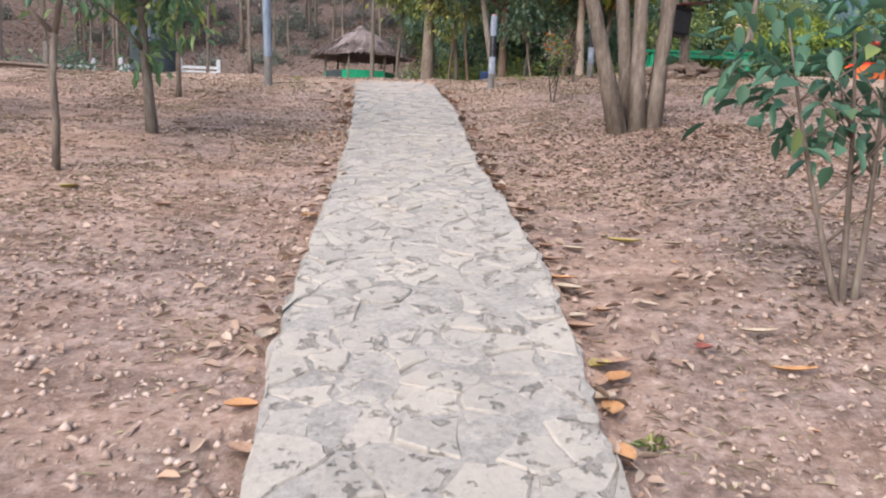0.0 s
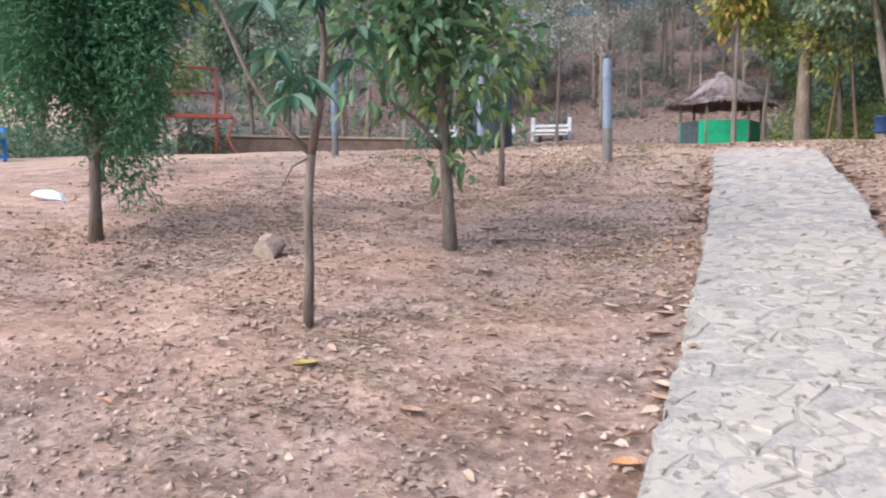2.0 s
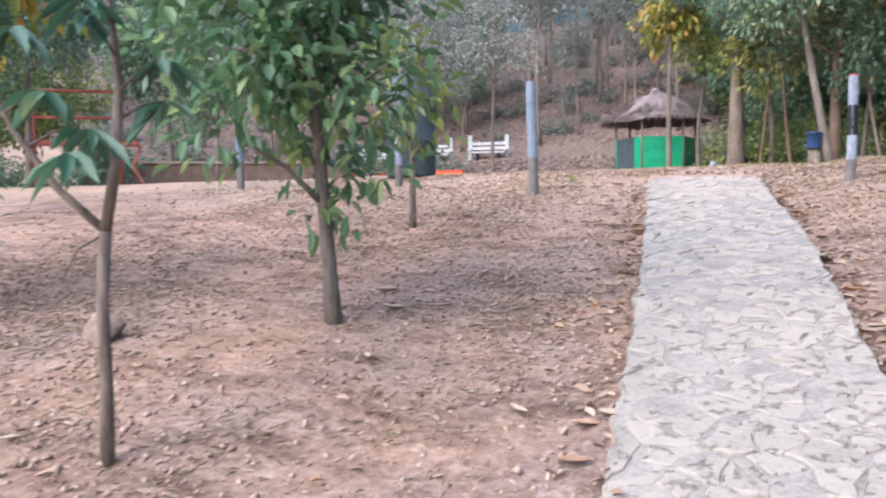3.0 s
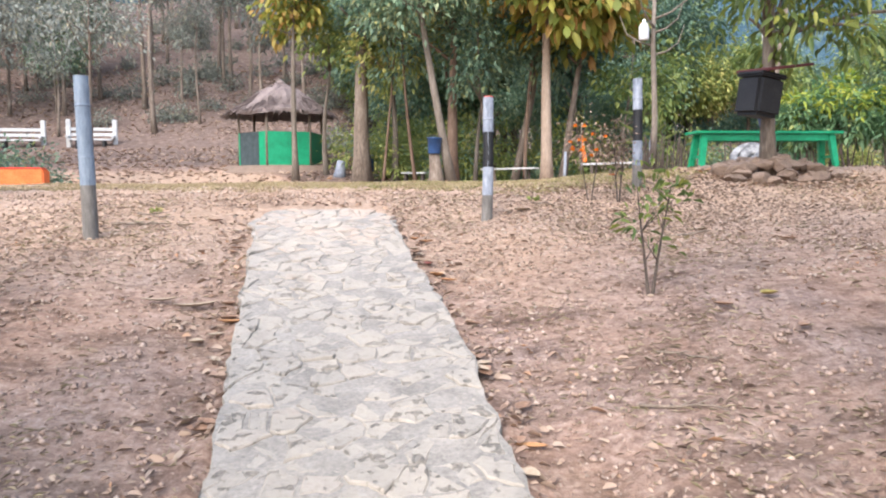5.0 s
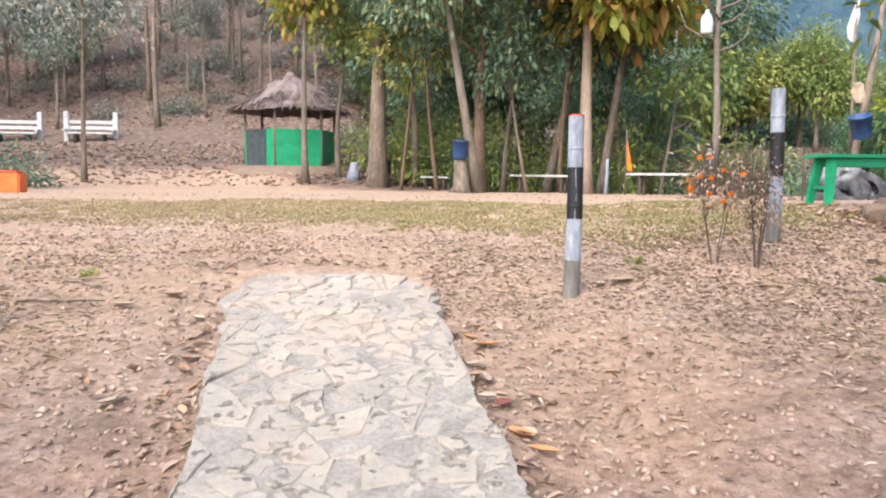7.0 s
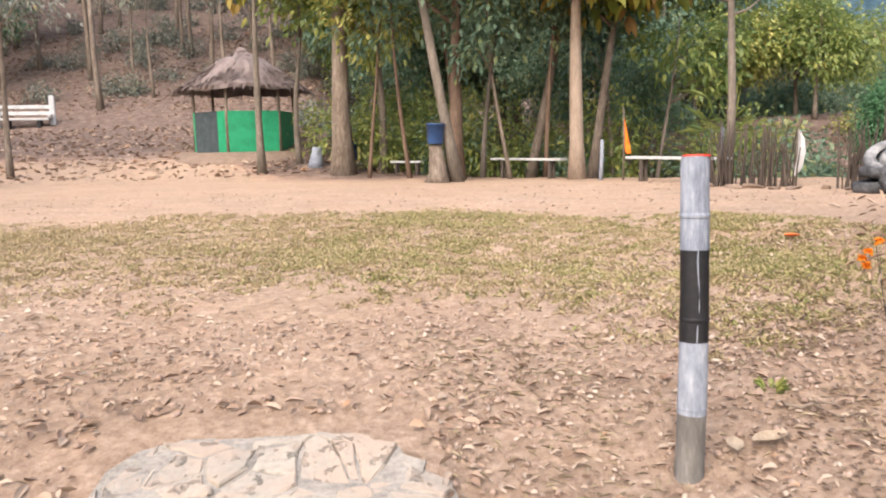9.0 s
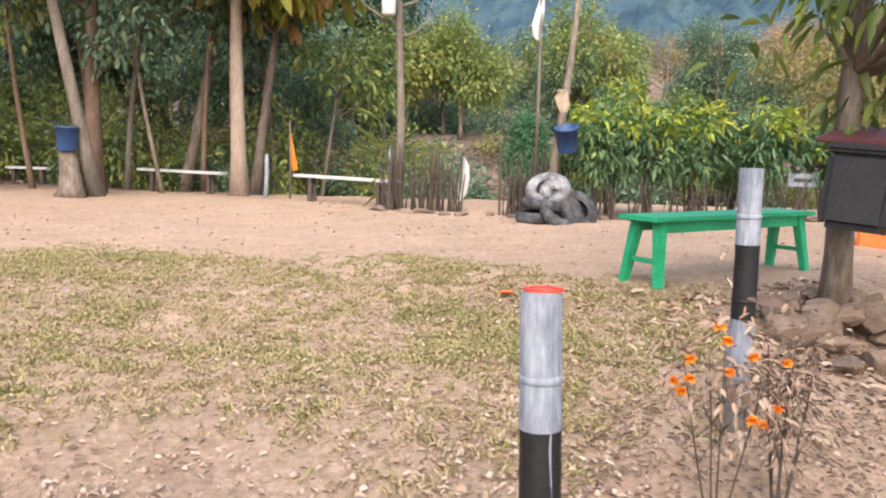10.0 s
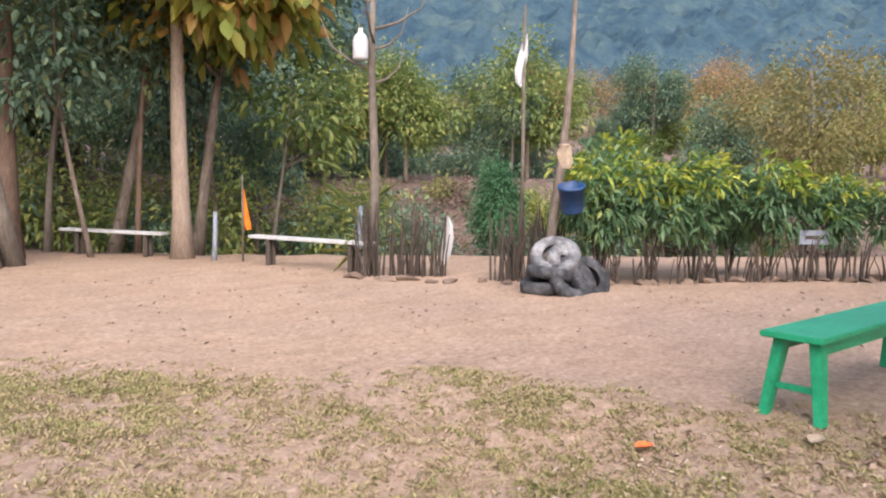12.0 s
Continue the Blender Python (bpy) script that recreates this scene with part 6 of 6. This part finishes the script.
YLEAF = surface("yellow leaf", (0.16, 0.12, 0.03), (0.34, 0.265, 0.075), (0.50, 0.41, 0.16), 12.0, 60.0, 0.6, relief=0.002)
OLEAF = surface("orange leaf", (0.22, 0.10, 0.04), (0.38, 0.19, 0.08), (0.50, 0.30, 0.14), 12.0, 60.0, 0.65, relief=0.002)
RLEAF = surface("red-brown leaf", (0.10, 0.03, 0.025), (0.20, 0.06, 0.045), (0.30, 0.13, 0.09), 12.0, 60.0, 0.6, relief=0.002)
for x, y, l, w, t, mat, label in ((0.95, 3.95, 0.19, 0.06, -20, YLEAF, "curled yellow-green leaf on the soil"), (0.97, 2.73, 0.08, 0.07, 30, RLEAF, "small red leaf on the soil"), (1.23, 2.59, 0.17, 0.045, 5, OLEAF, "long orange leaf on the soil"), (1.19, 3.91, 0.12, 0.05, 10, TLEAF, "pale tan leaf on the soil"),
                                  (-2.2, 4.6, 0.13, 0.08, 60, YLEAF, "pale yellow leaf on the soil"), (-2.52, 7.45, 0.16, 0.08, 40, TLEAF, "pale dry leaf under the mango tree"), (-2.28, 7.08, 0.20, 0.06, -10, TLEAF, "long pale dry leaf on the soil"), (-2.07, 7.24, 0.2, 0.05, 35, TLEAF, "long pale dry leaf on the soil"),
                                  (-1.40, 9.74, 0.26, 0.06, 25, TLEAF, "large curled pale leaf beside the path"), (-1.62, 9.8, 0.22, 0.05, 5, TLEAF, "large curled pale leaf beside the path"), (0.06, 10.58, 0.10, 0.07, 60, RLEAF, "red-brown leaf at the path's edge"), (0.16, 10.2, 0.13, 0.05, -30, OLEAF, "brown leaf at the path's edge"),
                                  (1.01, 12.02, 0.17, 0.08, 20, TLEAF, "large curled tan leaf below the post"), (0.88, 12.03, 0.13, 0.06, 70, TLEAF, "large curled tan leaf below the post"), (1.87, 9.17, 0.12, 0.08, 15, YLEAF, "yellow leaf on the soil"), (2.75, 14.83, 0.11, 0.08, -20, ORANGE, "bright orange-red scrap on the grass"), (3.42, 14.26, 0.15, 0.09, 10, TLEAF, "pale dry leaf beside the bench"),
                                  (0.55, 2.3, 0.12, 0.07, 80, OLEAF, "orange leaf at the path's edge"), (0.52, 2.05, 0.13, 0.07, -70, OLEAF, "orange leaf at the path's edge"), (0.57, 2.6, 0.10, 0.07, 40, YLEAF, "yellow leaf at the path's edge"), (-0.72, 4.3, 0.11, 0.07, 30, OLEAF, "orange leaf at the path's edge")):
    fallen_leaf(x, y, l, w, t, mat, label)


BLEAF = surface("brown leaf", (0.13, 0.075, 0.045), (0.26, 0.155, 0.10), (0.38, 0.26, 0.18), 12.0, 60.0, 0.75, relief=0.002)
lr = random.Random(77)
for k in range(70):
    y = lr.uniform(1.2, 11.6)
    if k % 3:
        x = float(path_right(y)) + abs(lr.gauss(0.0, 0.07)) + 0.03
    else:
        x = float(path_left(y)) - abs(lr.gauss(0.0, 0.07)) - 0.03
    kind = lr.choice(((BLEAF, "brown curled leaf beside the path"), (BLEAF, "brown curled leaf beside the path"), (OLEAF, "orange-brown leaf beside the path"), (TLEAF, "tan dry leaf beside the path")))
    fallen_leaf(x, y, lr.uniform(0.08, 0.15), lr.uniform(0.04, 0.075), lr.uniform(0, 360), *kind)
for k in range(60):
    x, y = lr.choice((lr.uniform(-4.5, -1.2), lr.uniform(0.5, 3.2))), lr.uniform(2.0, 12.5)
    kind = lr.choice(((BLEAF, "brown curled leaf on the soil"), (TLEAF, "tan dry leaf on the soil")))
    fallen_leaf(x, y, lr.uniform(0.07, 0.16), lr.uniform(0.035, 0.07), lr.uniform(0, 360), *kind)


def fallen_stick(x0, y0, x1, y1, g, seed, forks=2):
    r = random.Random(seed)
    mx, my = (x0 + x1) / 2, (y0 + y1) / 2
    base = ground_at(mx, my)
    pts = []
    for i in range(6):
        t = i / 5
        x, y = x0 + (x1 - x0) * t + r.uniform(-0.02, 0.02), y0 + (y1 - y0) * t + r.uniform(-0.02, 0.02)
        pts.append((x - mx, y - my, ground_at(x, y) - base + g + r.uniform(0, 0.015)))
    pieces = [tube_data(pts, [g * (1 - 0.12 * i) for i in range(6)], 7, 0.25, r)]
    for k in range(forks):
        p = Vector(pts[2 + k])
        a = math.atan2(y1 - y0, x1 - x0) + r.choice((-0.7, 0.7, 0.5))
        l = math.dist((x0, y0), (x1, y1)) * r.uniform(0.25, 0.45)
        pieces.append(tube_data([p, p + Vector((0.5 * l * math.cos(a), 0.5 * l * math.sin(a), 0.015)), p + Vector((l * math.cos(a), l * math.sin(a), 0.02))], [g * 0.6, g * 0.45, g * 0.25], 6, 0.2, r))
    v, f = join(*pieces)
    ob = raw_part("fallen_stick", v, f, DEADWOOD, smooth_faces=True)
    ob.location = (mx, my, base)
    tagged(ob, "dry grey-brown stick fallen on the soil", "stick", "fallen sticks")


DEADWOOD = surface("weathered dead wood", (0.09, 0.065, 0.05), (0.20, 0.155, 0.12), (0.36, 0.29, 0.235), 8.0, 45.0, 0.9, relief=0.006)
for k, (x0, y0, x1, y1, g, n) in enumerate(((-2.58, 11.89, -2.07, 11.84, 0.012, 2), (-2.45, 12.2, -2.12, 12.05, 0.009, 1), (0.21, 7.28, 0.55, 7.24, 0.013, 1), (0.22, 6.60, 0.5, 6.5, 0.011, 2), (0.26, 6.3, 0.46, 6.18, 0.010, 1), (0.8, 8.2, 1.12, 8.06, 0.008, 2), (1.05, 8.7, 1.3, 8.55, 0.007, 1),
                                            (-1.75, 7.3, -1.45, 7.5, 0.008, 2), (1.15, 12.2, 1.4, 12.1, 0.008, 1), (1.95, 10.8, 2.3, 10.95, 0.010, 2), (1.3, 4.6, 1.7, 4.75, 0.008, 1))):
    fallen_stick(x0, y0, x1, y1, g, 300 + k, n)
for k, (x, y, s) in enumerate(((1.17, 12.31, 0.09), (-2.31, 12.28, 0.08), (0.64, 2.15, 0.07))):
    rng = np.random.default_rng(330 + k)
    a = rng.uniform(0, 2 * np.pi, 26)
    c = np.stack([0.02 * np.cos(a), 0.02 * np.sin(a), rng.uniform(0, 0.35 * s, 26)], 1)
    v, f = leaves(c, np.stack([np.cos(a), np.sin(a), rng.uniform(0.4, 1.3, 26)], 1), s * 0.7, s * 0.2, rng, 0.0, 0.2)
    ob = tagged(new("weed", fast_mesh("weed", v, f, LEAF_YELLOW)), "small green weed growing from dry soil", "weed", "small weeds")
    ob.location = (x, y, ground_at(x, y) - 0.01)


build_path()
